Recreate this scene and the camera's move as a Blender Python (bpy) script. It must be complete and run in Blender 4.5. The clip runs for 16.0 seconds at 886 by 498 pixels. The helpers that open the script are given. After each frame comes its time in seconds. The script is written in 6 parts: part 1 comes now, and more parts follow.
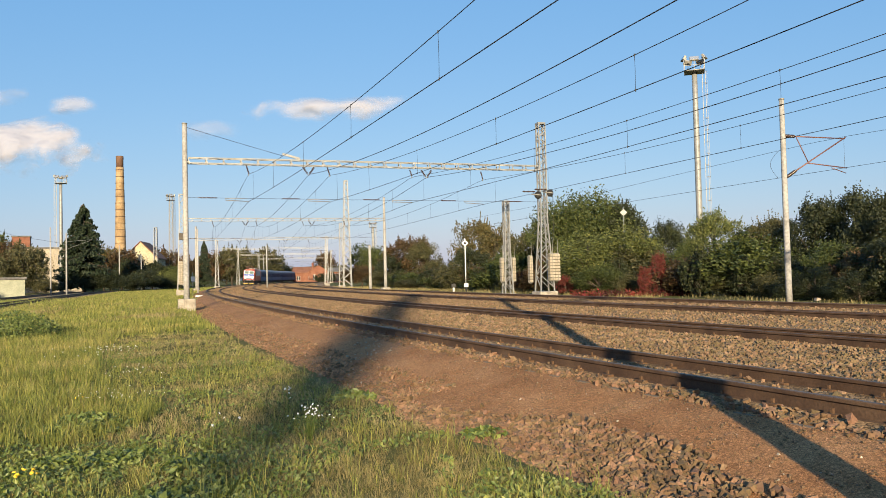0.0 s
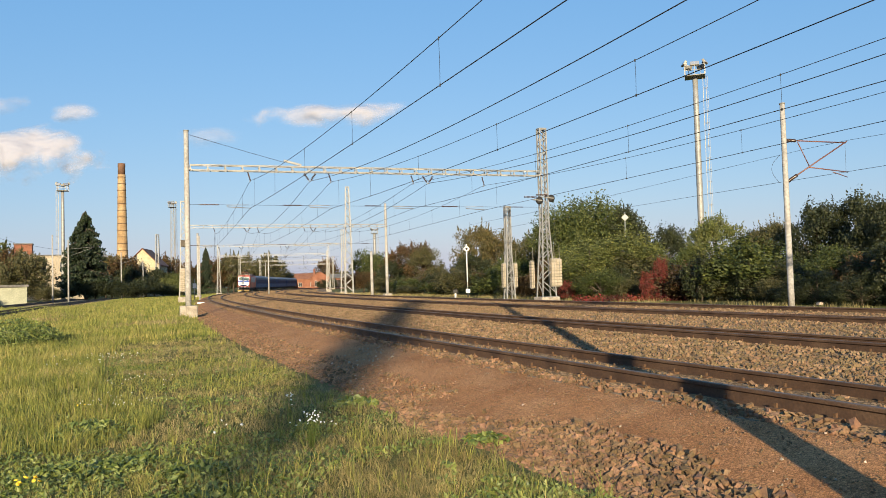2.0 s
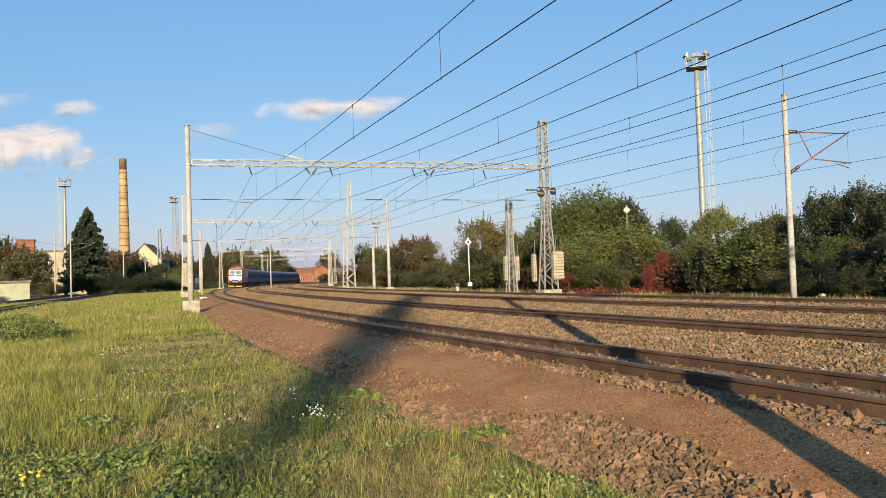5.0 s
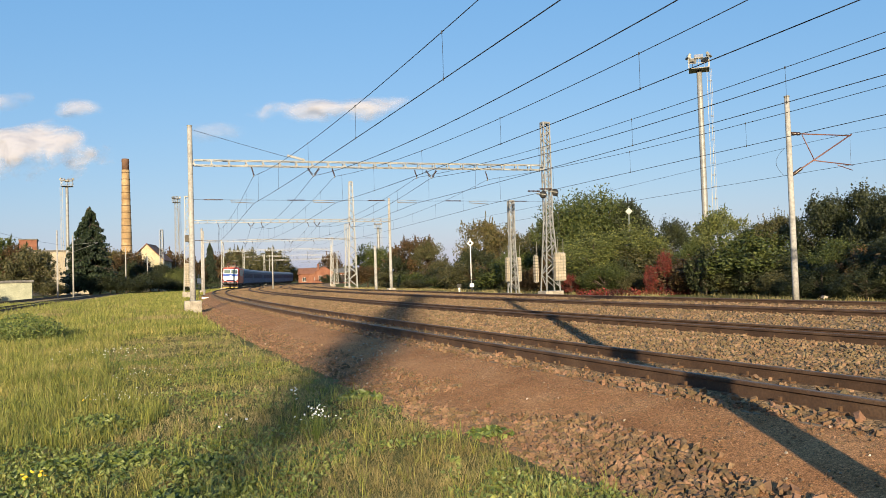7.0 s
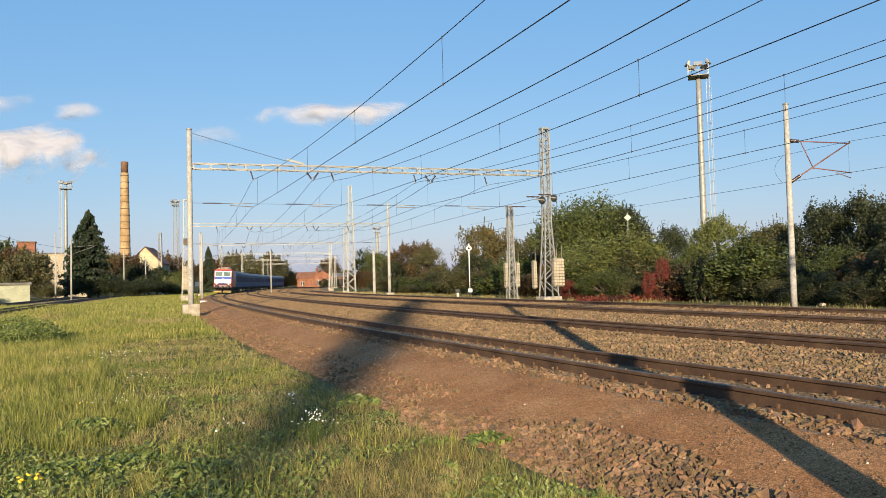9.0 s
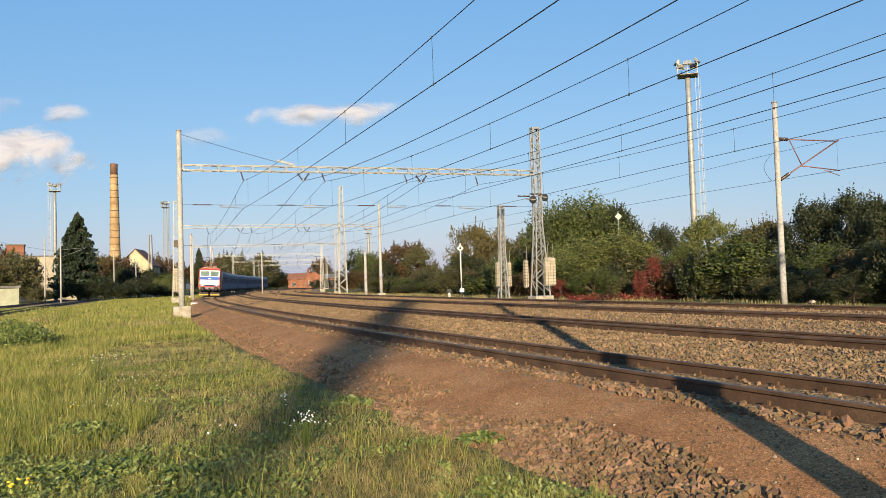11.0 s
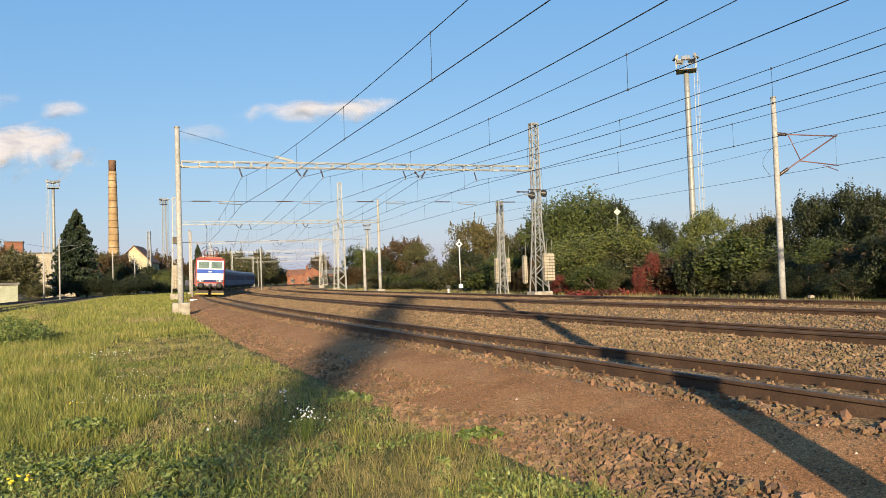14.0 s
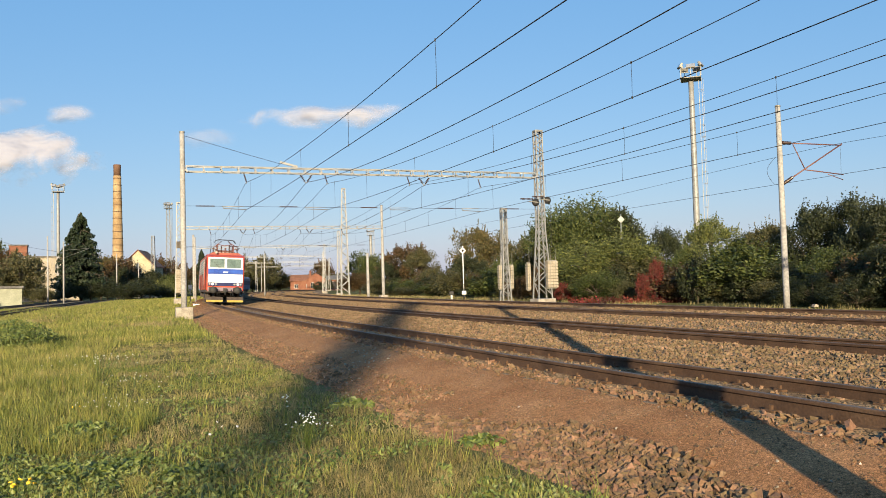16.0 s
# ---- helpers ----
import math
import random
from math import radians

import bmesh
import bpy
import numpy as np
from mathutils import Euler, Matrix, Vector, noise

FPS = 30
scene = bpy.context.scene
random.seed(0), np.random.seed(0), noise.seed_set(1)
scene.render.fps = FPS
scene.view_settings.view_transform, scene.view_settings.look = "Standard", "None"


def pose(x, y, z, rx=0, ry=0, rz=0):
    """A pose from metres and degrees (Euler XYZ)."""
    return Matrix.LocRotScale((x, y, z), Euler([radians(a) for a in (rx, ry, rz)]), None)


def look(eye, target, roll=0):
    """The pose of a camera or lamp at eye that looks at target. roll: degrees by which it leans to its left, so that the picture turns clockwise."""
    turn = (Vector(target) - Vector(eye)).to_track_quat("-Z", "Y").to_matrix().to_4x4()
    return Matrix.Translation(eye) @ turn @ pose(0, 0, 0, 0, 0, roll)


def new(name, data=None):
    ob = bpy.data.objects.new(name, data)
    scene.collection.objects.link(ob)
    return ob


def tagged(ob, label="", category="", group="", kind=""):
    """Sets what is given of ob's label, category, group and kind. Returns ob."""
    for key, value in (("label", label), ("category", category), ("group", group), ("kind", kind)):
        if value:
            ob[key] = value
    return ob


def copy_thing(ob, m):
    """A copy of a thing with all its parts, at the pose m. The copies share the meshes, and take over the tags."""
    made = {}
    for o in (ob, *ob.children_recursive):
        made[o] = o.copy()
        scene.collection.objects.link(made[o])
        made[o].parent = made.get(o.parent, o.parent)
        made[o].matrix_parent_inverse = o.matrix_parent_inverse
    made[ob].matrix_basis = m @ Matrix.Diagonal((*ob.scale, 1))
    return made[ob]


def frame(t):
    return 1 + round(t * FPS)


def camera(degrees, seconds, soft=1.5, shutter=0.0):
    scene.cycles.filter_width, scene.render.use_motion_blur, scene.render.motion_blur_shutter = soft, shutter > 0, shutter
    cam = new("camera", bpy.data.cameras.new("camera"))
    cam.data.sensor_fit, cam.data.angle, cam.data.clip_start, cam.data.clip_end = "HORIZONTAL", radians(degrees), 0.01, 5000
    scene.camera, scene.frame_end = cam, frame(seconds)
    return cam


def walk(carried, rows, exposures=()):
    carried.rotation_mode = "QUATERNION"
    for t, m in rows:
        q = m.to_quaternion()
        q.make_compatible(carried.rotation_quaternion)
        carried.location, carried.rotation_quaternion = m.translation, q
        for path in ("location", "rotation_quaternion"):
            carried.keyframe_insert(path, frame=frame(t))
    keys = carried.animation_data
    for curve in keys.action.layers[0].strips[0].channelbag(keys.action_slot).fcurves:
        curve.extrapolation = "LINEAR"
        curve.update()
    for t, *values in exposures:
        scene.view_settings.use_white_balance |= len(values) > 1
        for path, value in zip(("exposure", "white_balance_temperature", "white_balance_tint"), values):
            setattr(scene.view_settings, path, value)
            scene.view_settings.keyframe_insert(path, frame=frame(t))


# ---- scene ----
# A hand-held camera beside a four-track main line in a curve. x right, y ahead, z = 0 at the rail tops.
cam = camera(60, 16.0, soft=0.65)
EYE = (0.0, 0.0, 1.158)
# seconds, turn to the left, tilt up, lean, in degrees
SWAY = [
    (0.0, -0.0, 1.962, -1.401), (0.5, -0.07, 2.191, -1.37), (1.0, -0.079, 2.396, -1.417),
    (1.5, -0.004, 2.534, -1.559), (2.0, 0.106, 2.398, -1.643), (2.5, 0.208, 2.054, -1.696),
    (3.0, 0.111, 1.778, -1.792), (3.5, 0.15, 1.519, -1.975), (4.0, 0.205, 1.661, -1.97),
    (6.5, 0.373, 1.989, -1.889), (7.0, 0.398, 1.989, -1.783), (7.5, 0.274, 1.951, -1.762),
    (8.0, 0.111, 2.092, -1.713), (8.5, 0.116, 2.312, -1.566), (9.0, 0.285, 2.357, -1.427),
    (11.5, -0.447, 2.34, -1.887), (12.0, -0.442, 2.698, -1.812), (12.5, -0.562, 2.589, -1.765),
    (13.0, -0.678, 2.247, -1.777), (13.5, -0.677, 2.059, -1.824), (14.0, -0.424, 2.035, -1.999),
    (14.5, -0.05, 1.877, -2.21), (15.0, -0.133, 2.119, -2.078), (15.5, -0.022, 2.479, -1.954),
    (16.0, -0.182, 2.521, -1.585)]
walk(cam, [(t, pose(*EYE, 0, 0, a) @ pose(0, 0, 0, 90 + b) @ pose(0, 0, 0, 0, 0, c)) for t, a, b, c in SWAY])

# ---- sky, sun, exposure ----
SUN_UP, SUN_TURN = 14.5, 179.7
world = bpy.data.worlds.new("sky")
scene.world = world
world.use_nodes = True
wn = world.node_tree.nodes
sky = wn.new("ShaderNodeTexSky")
sky.sky_type, sky.sun_disc = "NISHITA", False
sky.sun_elevation, sky.sun_rotation = radians(SUN_UP), radians(SUN_TURN)
sky.air_density, sky.dust_density, sky.ozone_density = 1.4, 0.6, 3.0
tone = wn.new("ShaderNodeMix")
tone.data_type, tone.blend_type = "RGBA", "MULTIPLY"
tone.inputs["Factor"].default_value = 1.0
tone_in = [i for i in tone.inputs if i.type == "RGBA"]
tone_in[1].default_value = (1.18, 0.94, 0.82, 1)
world.node_tree.links.new(sky.outputs[0], tone_in[0])
# thin even haze over the clear sky
haze = wn.new("ShaderNodeMix")
haze.data_type = "RGBA"
haze.inputs["Factor"].default_value = 0.3
haze_in = [i for i in haze.inputs if i.type == "RGBA"]
haze_in[1].default_value = (1.35, 7.15, 16.2, 1)
world.node_tree.links.new([o for o in tone.outputs if o.type == "RGBA"][0], haze_in[0])
world.node_tree.links.new([o for o in haze.outputs if o.type == "RGBA"][0], wn["Background"].inputs[0])
wn["Background"].inputs[1].default_value = 0.058
sun = new("sun", bpy.data.lights.new("sun", "SUN"))
sun.data.energy, sun.data.angle, sun.data.color = 5.4, radians(0.53), (1.0, 0.82, 0.54)
sun.matrix_basis = look((0, 0, 60), (Vector((0, 0, 60)) + Vector((-0.006, 1, -math.tan(radians(SUN_UP))))))
scene.view_settings.exposure = 0.88

# ---- line geometry ----
KS = [0, 15, 30, 45, 60, 80, 100, 130, 180, 300, 480]
KV = [0.00264, 0.00197, 0.00133, 0.00101, 0.00115, 0.00156, 0.00174, 0.00152, 0.00119, 0.00087, 0.00087]
CANT = 0.0764
TRACKS = [(0.0, 0.0), (4.597, 0.039), (9.65, 0.051), (14.329, -0.009)]
_s = np.arange(-60, 480, 0.5)
_k = np.interp(_s, KS, KV)
_i0 = 120
_a = -np.concatenate([[0], np.cumsum(_k[:-1]) * 0.5])
_a += 0.43136 - _a[_i0]
_x = np.cumsum(-np.sin(_a)) * 0.5
_y = np.cumsum(np.cos(_a)) * 0.5
_x += 3.95044 - _x[_i0]
_y += 7.03925 - _y[_i0]


def along(s, off=0.0, z=0.0):
    """The place at s metres along the near track's centre, off metres to its right."""
    a, x, y = np.interp(s, _s, _a), np.interp(s, _s, _x), np.interp(s, _s, _y)
    return Vector((x + math.cos(a) * off, y + math.sin(a) * off, z))


def turn_at(s):
    return math.degrees(np.interp(s, _s, _a))


def on_line(s, off=0.0, z=0.0, turn=0.0):
    """A pose whose y axis runs along the line."""
    p = along(s, off, z)
    return pose(p.x, p.y, p.z, 0, 0, turn_at(s) + turn)


def line_coords(x, y):
    i = np.argmin((_x - x) ** 2 + (_y - y) ** 2)
    return _s[i], (x - _x[i]) * math.cos(_a[i]) + (y - _y[i]) * math.sin(_a[i])


# ---- mesh helpers ----
def bar(bm, p, q, w, h=None, up=(0, 0, 1)):
    """A square bar from p to q."""
    p, q = Vector(p), Vector(q)
    d = (q - p).normalized()
    u = Vector(up)
    if abs(d.dot(u)) > 0.99:
        u = Vector((0, 1, 0))
    a = d.cross(u).normalized()
    b = a.cross(d)
    h = w if h is None else h
    vs = [bm.verts.new(e + a * (sx * w / 2) + b * (sy * h / 2)) for e in (p, q) for sx, sy in ((-1, -1), (1, -1), (1, 1), (-1, 1))]
    for f in ((3, 2, 1, 0), (4, 5, 6, 7), (0, 1, 5, 4), (1, 2, 6, 5), (2, 3, 7, 6), (3, 0, 4, 7)):
        bm.faces.new([vs[i] for i in f])


def block(bm, x0, y0, z0, x1, y1, z1, bevel=0.0):
    b2 = bmesh.new() if bevel else bm
    vs = [b2.verts.new((x, y, z)) for z in (z0, z1) for x, y in ((x0, y0), (x1, y0), (x1, y1), (x0, y1))]
    for f in ((3, 2, 1, 0), (4, 5, 6, 7), (0, 1, 5, 4), (1, 2, 6, 5), (2, 3, 7, 6), (3, 0, 4, 7)):
        b2.faces.new([vs[i] for i in f])
    if bevel:
        bmesh.ops.bevel(b2, geom=b2.edges[:], offset=bevel, segments=2, affect="EDGES", profile=0.5)
        add(bm, b2)


def add(bm, other, m=None):
    me = bpy.data.meshes.new("tmp")
    other.to_mesh(me)
    if m is not None:
        me.transform(m)
    bm.from_mesh(me)
    bpy.data.meshes.remove(me)
    other.free()


def tube(bm, pts, r, n=8, r1=None, caps=True):
    """A round tube along pts, its radius going from r to r1."""
    pts = [Vector(p) for p in pts]
    rings = []
    for i, p in enumerate(pts):
        d = (pts[min(i + 1, len(pts) - 1)] - pts[max(i - 1, 0)]).normalized()
        u = Vector((0, 0, 1)) if abs(d.z) < 0.95 else Vector((0, 1, 0))
        a = d.cross(u).normalized()
        b = a.cross(d)
        rad = r if r1 is None else r + (r1 - r) * i / max(1, len(pts) - 1)
        rings.append([bm.verts.new(p + (a * math.cos(t) + b * math.sin(t)) * rad) for t in [2 * math.pi * k / n for k in range(n)]])
    for A, B in zip(rings, rings[1:]):
        for k in range(n):
            f = bm.faces.new((A[k], A[(k + 1) % n], B[(k + 1) % n], B[k]))
            f.smooth = n > 5
    if caps:
        bm.faces.new(rings[0][::-1])
        bm.faces.new(rings[-1])


def lathe(bm, profile, n=16, m=None):
    """Turns (radius, height) rows round the z axis."""
    b2 = bmesh.new()
    rings = [[b2.verts.new((r * math.cos(2 * math.pi * k / n), r * math.sin(2 * math.pi * k / n), z)) for k in range(n)] for r, z in profile]
    for A, B in zip(rings, rings[1:]):
        for k in range(n):
            f = b2.faces.new((A[k], A[(k + 1) % n], B[(k + 1) % n], B[k]))
            f.smooth = True
    b2.faces.new(rings[0][::-1])
    b2.faces.new(rings[-1])
    add(bm, b2, m)


def mesh_of(name, bm, material):
    me = bpy.data.meshes.new(name)
    bmesh.ops.recalc_face_normals(bm, faces=bm.faces[:])
    bm.to_mesh(me)
    bm.free()
    me.materials.append(material)
    return me


def part(name, bm, material, parent, label=""):
    ob = new(name, mesh_of(name, bm, material))
    ob.parent = parent
    return tagged(ob, label)


def thing(name, m=None, label="", category="", group="", kind=""):
    ob = new(name)
    if m is not None:
        ob.matrix_basis = m
    return tagged(ob, label, category, group, kind)


def solid(name, bm, material, m=None, label="", category="", group="", kind=""):
    ob = new(name, mesh_of(name, bm, material))
    if m is not None:
        ob.matrix_basis = m
    return tagged(ob, label, category, group, kind)


def soup(name, verts, faces, material, smooth=False):
    me = bpy.data.meshes.new(name)
    me.from_pydata(np.asarray(verts).tolist(), [], faces if isinstance(faces, list) else faces.tolist())
    me.materials.append(material)
    if smooth:
        me.polygons.foreach_set("use_smooth", [True] * len(me.polygons))
    me.update()
    return me


# ---- materials ----
def surface(name, colors, scale=4.0, rough=0.8, metal=0.0, bump=0.3, bump_scale=None, fine=None, vary=0.0, island=False, detail=6, translucent=0.0, dist=0.02, spec=0.5):
    """A node material: two or three colours mixed by noise at two scales, with relief. vary: change of brightness from piece to piece."""
    m = bpy.data.materials.new(name)
    m.use_nodes = True
    nt = m.node_tree
    N, L = nt.nodes, nt.links
    out, bs = N["Material Output"], N["Principled BSDF"]
    co = N.new("ShaderNodeTexCoord")
    n1 = N.new("ShaderNodeTexNoise")
    n1.inputs["Scale"].default_value, n1.inputs["Detail"].default_value = scale, detail
    L.new(co.outputs["Object"], n1.inputs["Vector"])
    ramp = N.new("ShaderNodeValToRGB")
    els = ramp.color_ramp.elements
    lo, hi = 0.33, 0.67
    els[0].position, els[0].color = lo, (*colors[0], 1)
    els[1].position, els[1].color = hi, (*colors[-1], 1)
    for i, c in enumerate(colors[1:-1]):
        e = els.new(lo + (hi - lo) * (i + 1) / (len(colors) - 1))
        e.color = (*c, 1)
    L.new(n1.outputs["Fac"], ramp.inputs[0])
    col = ramp.outputs[0]
    n2 = N.new("ShaderNodeTexNoise")
    n2.inputs["Scale"].default_value, n2.inputs["Detail"].default_value = fine or scale * 9, 4
    L.new(co.outputs["Object"], n2.inputs["Vector"])
    mr = N.new("ShaderNodeMapRange")
    mr.inputs["From Min"].default_value, mr.inputs["From Max"].default_value = 0.3, 0.7
    mr.inputs["To Min"].default_value, mr.inputs["To Max"].default_value = 0.72, 1.25
    L.new(n2.outputs["Fac"], mr.inputs["Value"])
    hs = N.new("ShaderNodeHueSaturation")
    L.new(col, hs.inputs["Color"])
    if vary:
        src = N.new("ShaderNodeNewGeometry").outputs["Random Per Island"] if island else N.new("ShaderNodeObjectInfo").outputs["Random"]
        m2 = N.new("ShaderNodeMapRange")
        m2.inputs["To Min"].default_value, m2.inputs["To Max"].default_value = 1 - vary, 1 + vary
        L.new(src, m2.inputs["Value"])
        mu = N.new("ShaderNodeMath")
        mu.operation = "MULTIPLY"
        L.new(mr.outputs[0], mu.inputs[0])
        L.new(m2.outputs[0], mu.inputs[1])
        L.new(mu.outputs[0], hs.inputs["Value"])
        m3 = N.new("ShaderNodeMapRange")
        m3.inputs["To Min"].default_value, m3.inputs["To Max"].default_value = 0.5 + 0.06 * vary, 0.5 - 0.06 * vary
        L.new(src, m3.inputs["Value"])
        L.new(m3.outputs[0], hs.inputs["Hue"])
    else:
        L.new(mr.outputs[0], hs.inputs["Value"])
    L.new(hs.outputs[0], bs.inputs["Base Color"])
    bs.inputs["Roughness"].default_value, bs.inputs["Metallic"].default_value = rough, metal
    bs.inputs["Specular IOR Level"].default_value = spec
    if bump:
        bu = N.new("ShaderNodeBump")
        bu.inputs["Strength"].default_value, bu.inputs["Distance"].default_value = bump, dist
        if bump_scale:
            n3 = N.new("ShaderNodeTexNoise")
            n3.inputs["Scale"].default_value, n3.inputs["Detail"].default_value = bump_scale, 5
            L.new(co.outputs["Object"], n3.inputs["Vector"])
            L.new(n3.outputs["Fac"], bu.inputs["Height"])
        else:
            L.new(n2.outputs["Fac"], bu.inputs["Height"])
        L.new(bu.outputs[0], bs.inputs["Normal"])
    if translucent:
        tr = N.new("ShaderNodeBsdfTranslucent")
        L.new(hs.outputs[0], tr.inputs[0])
        mx = N.new("ShaderNodeMixShader")
        mx.inputs[0].default_value = translucent
        L.new(bs.outputs[0], mx.inputs[1])
        L.new(tr.outputs[0], mx.inputs[2])
        L.new(mx.outputs[0], out.inputs["Surface"])
    return m


def stony(name, colors, scale, vary=0.45, dist=0.03, rough=0.92):
    """Packed broken stones: each cell its own shade, with dark joints and relief."""
    m = surface(name, colors, 1.3, rough, bump=0, fine=40, detail=4, spec=0.15)
    nt = m.node_tree
    N, L = nt.nodes, nt.links
    bs = N["Principled BSDF"]
    co = N.new("ShaderNodeTexCoord")
    cell, edge = N.new("ShaderNodeTexVoronoi"), N.new("ShaderNodeTexVoronoi")
    edge.feature = "DISTANCE_TO_EDGE"
    warp = N.new("ShaderNodeTexNoise")
    warp.inputs["Scale"].default_value = scale * 1.5
    mixv = N.new("ShaderNodeVectorMath")
    mixv.operation = "MULTIPLY_ADD"
    mixv.inputs[1].default_value = (0.5 / scale,) * 3
    L.new(co.outputs["Object"], warp.inputs["Vector"])
    L.new(warp.outputs["Color"], mixv.inputs[0])
    L.new(co.outputs["Object"], mixv.inputs[2])
    for v in (cell, edge):
        v.inputs["Scale"].default_value = scale
        L.new(mixv.outputs[0], v.inputs["Vector"])
    sep = N.new("ShaderNodeSeparateColor")
    L.new(cell.outputs["Color"], sep.inputs[0])
    mr = N.new("ShaderNodeMapRange")
    mr.inputs["To Min"].default_value, mr.inputs["To Max"].default_value = 1 - vary, 1 + vary
    L.new(sep.outputs[0], mr.inputs["Value"])
    jn = N.new("ShaderNodeMapRange")
    jn.inputs["From Max"].default_value, jn.inputs["To Min"].default_value = 0.14, 0.35
    L.new(edge.outputs["Distance"], jn.inputs["Value"])
    mu = N.new("ShaderNodeMath")
    mu.operation = "MULTIPLY"
    L.new(mr.outputs[0], mu.inputs[0])
    L.new(jn.outputs[0], mu.inputs[1])
    hs = N.new("ShaderNodeHueSaturation")
    L.new(bs.inputs["Base Color"].links[0].from_socket, hs.inputs["Color"])
    L.new(mu.outputs[0], hs.inputs["Value"])
    L.new(hs.outputs[0], bs.inputs["Base Color"])
    top = N.new("ShaderNodeMath")
    top.operation = "MULTIPLY"
    L.new(jn.outputs[0], top.inputs[0])
    L.new(mr.outputs[0], top.inputs[1])
    bu = N.new("ShaderNodeBump")
    bu.inputs["Strength"].default_value, bu.inputs["Distance"].default_value = 1.0, dist
    L.new(top.outputs[0], bu.inputs["Height"])
    L.new(bu.outputs[0], bs.inputs["Normal"])
    return m


def glow(name, color, strength):
    m = bpy.data.materials.new(name)
    m.use_nodes = True
    bs = m.node_tree.nodes["Principled BSDF"]
    bs.inputs["Base Color"].default_value = (*color, 1)
    bs.inputs["Emission Color"].default_value = (*color, 1)
    bs.inputs["Emission Strength"].default_value = strength
    return m


GRASS_GREEN = surface("grass blades", [(0.140, 0.164, 0.030), (0.229, 0.237, 0.047), (0.336, 0.292, 0.085)], 0.6, 0.6, bump=0, vary=0.45, island=True, translucent=0.35)
GRASS_DRY = surface("dry grass blades", [(0.19, 0.155, 0.055), (0.265, 0.22, 0.085), (0.34, 0.285, 0.125)], 0.8, 0.7, bump=0, vary=0.4, island=True, translucent=0.3)
WEED = surface("broad weed leaves", [(0.084, 0.117, 0.024), (0.136, 0.173, 0.037), (0.200, 0.227, 0.060)], 2.0, 0.5, bump=0, vary=0.4, island=True, translucent=0.25)
FLOWER = surface("white petals", [(0.75, 0.74, 0.68), (0.85, 0.84, 0.78)], 9, 0.6, bump=0, vary=0.1, island=True)
YELLOW = surface("yellow petals", [(0.75, 0.42, 0.02), (0.85, 0.55, 0.03)], 9, 0.6, bump=0, vary=0.1, island=True)
SOIL = surface("meadow soil", [(0.068, 0.075, 0.021), (0.109, 0.101, 0.032), (0.150, 0.124, 0.050)], 0.35, 0.95, bump=0.6, fine=14, dist=0.04, spec=0.1)
DIRT = stony("fine brown gravel", [(0.330, 0.153, 0.064), (0.408, 0.199, 0.087), (0.462, 0.242, 0.113)], 55.0, 0.28, 0.004)
BALLAST = stony("ballast bed", [(0.245, 0.151, 0.077), (0.308, 0.195, 0.103), (0.362, 0.236, 0.132)], 16.0, 0.4, 0.012)
STONE = surface("crushed ballast stones", [(0.112, 0.070, 0.035), (0.158, 0.102, 0.052), (0.220, 0.147, 0.081)], 3.0, 0.9, bump=0.4, fine=50, vary=0.3, island=True)
STONE_BROWN = surface("crushed brown stones", [(0.102, 0.061, 0.029), (0.147, 0.086, 0.045), (0.209, 0.129, 0.070)], 4.0, 0.92, bump=0.4, fine=50, vary=0.3, island=True)
STONE_ONE = surface("loose brown stone", [(0.102, 0.061, 0.029), (0.147, 0.086, 0.045), (0.209, 0.129, 0.070)], 5.0, 0.92, bump=0.4, fine=50, vary=0.3)
PALE_STONE = surface("pale limestone bits", [(0.20, 0.15, 0.105), (0.29, 0.23, 0.17), (0.40, 0.34, 0.27)], 6.0, 0.9, bump=0.3, fine=50, vary=0.3, island=True)
RUST = surface("rusty rail steel", [(0.056, 0.030, 0.017), (0.084, 0.046, 0.026), (0.112, 0.066, 0.038)], 2.0, 0.75, 0.2, bump=0.25, fine=40)
RAILTOP = surface("worn rail head", [(0.098, 0.064, 0.044), (0.143, 0.101, 0.075)], 3, 0.6, 0.25, bump=0.05)
CLIP = surface("rusty rail clip", [(0.068, 0.034, 0.015), (0.135, 0.068, 0.028)], 14, 0.85, bump=0.5)
SLEEPER = surface("dusty concrete sleeper", [(0.112, 0.075, 0.045), (0.165, 0.116, 0.075)], 3, 0.92, bump=0.4)
CONCRETE = surface("weathered concrete", [(0.23, 0.22, 0.205), (0.30, 0.29, 0.275), (0.35, 0.34, 0.325)], 0.8, 0.85, bump=0.08, fine=9)
FOOTING = surface("stained concrete footing", [(0.210, 0.180, 0.143), (0.315, 0.277, 0.225), (0.375, 0.338, 0.285)], 2.2, 0.9, bump=0.5, fine=18)
STEEL = surface("silver painted steel", [(0.194, 0.194, 0.190), (0.250, 0.250, 0.244), (0.288, 0.288, 0.282)], 2.5, 0.55, 0.25, bump=0.1)
STEEL_OLD = surface("grey weathered steel", [(0.225, 0.210, 0.180), (0.315, 0.300, 0.270)], 3, 0.6, 0.4, bump=0.15)
RED_STEEL = surface("reddish primed steel", [(0.136, 0.056, 0.043), (0.186, 0.081, 0.062)], 6, 0.6, 0.3, bump=0.1)
WIRE = surface("dark copper wire", [(0.016, 0.015, 0.015), (0.03, 0.027, 0.026)], 5, 0.7, 0.3, bump=0)
INSUL = surface("dark glazed insulator", [(0.035, 0.02, 0.015), (0.06, 0.035, 0.025)], 9, 0.25, bump=0)
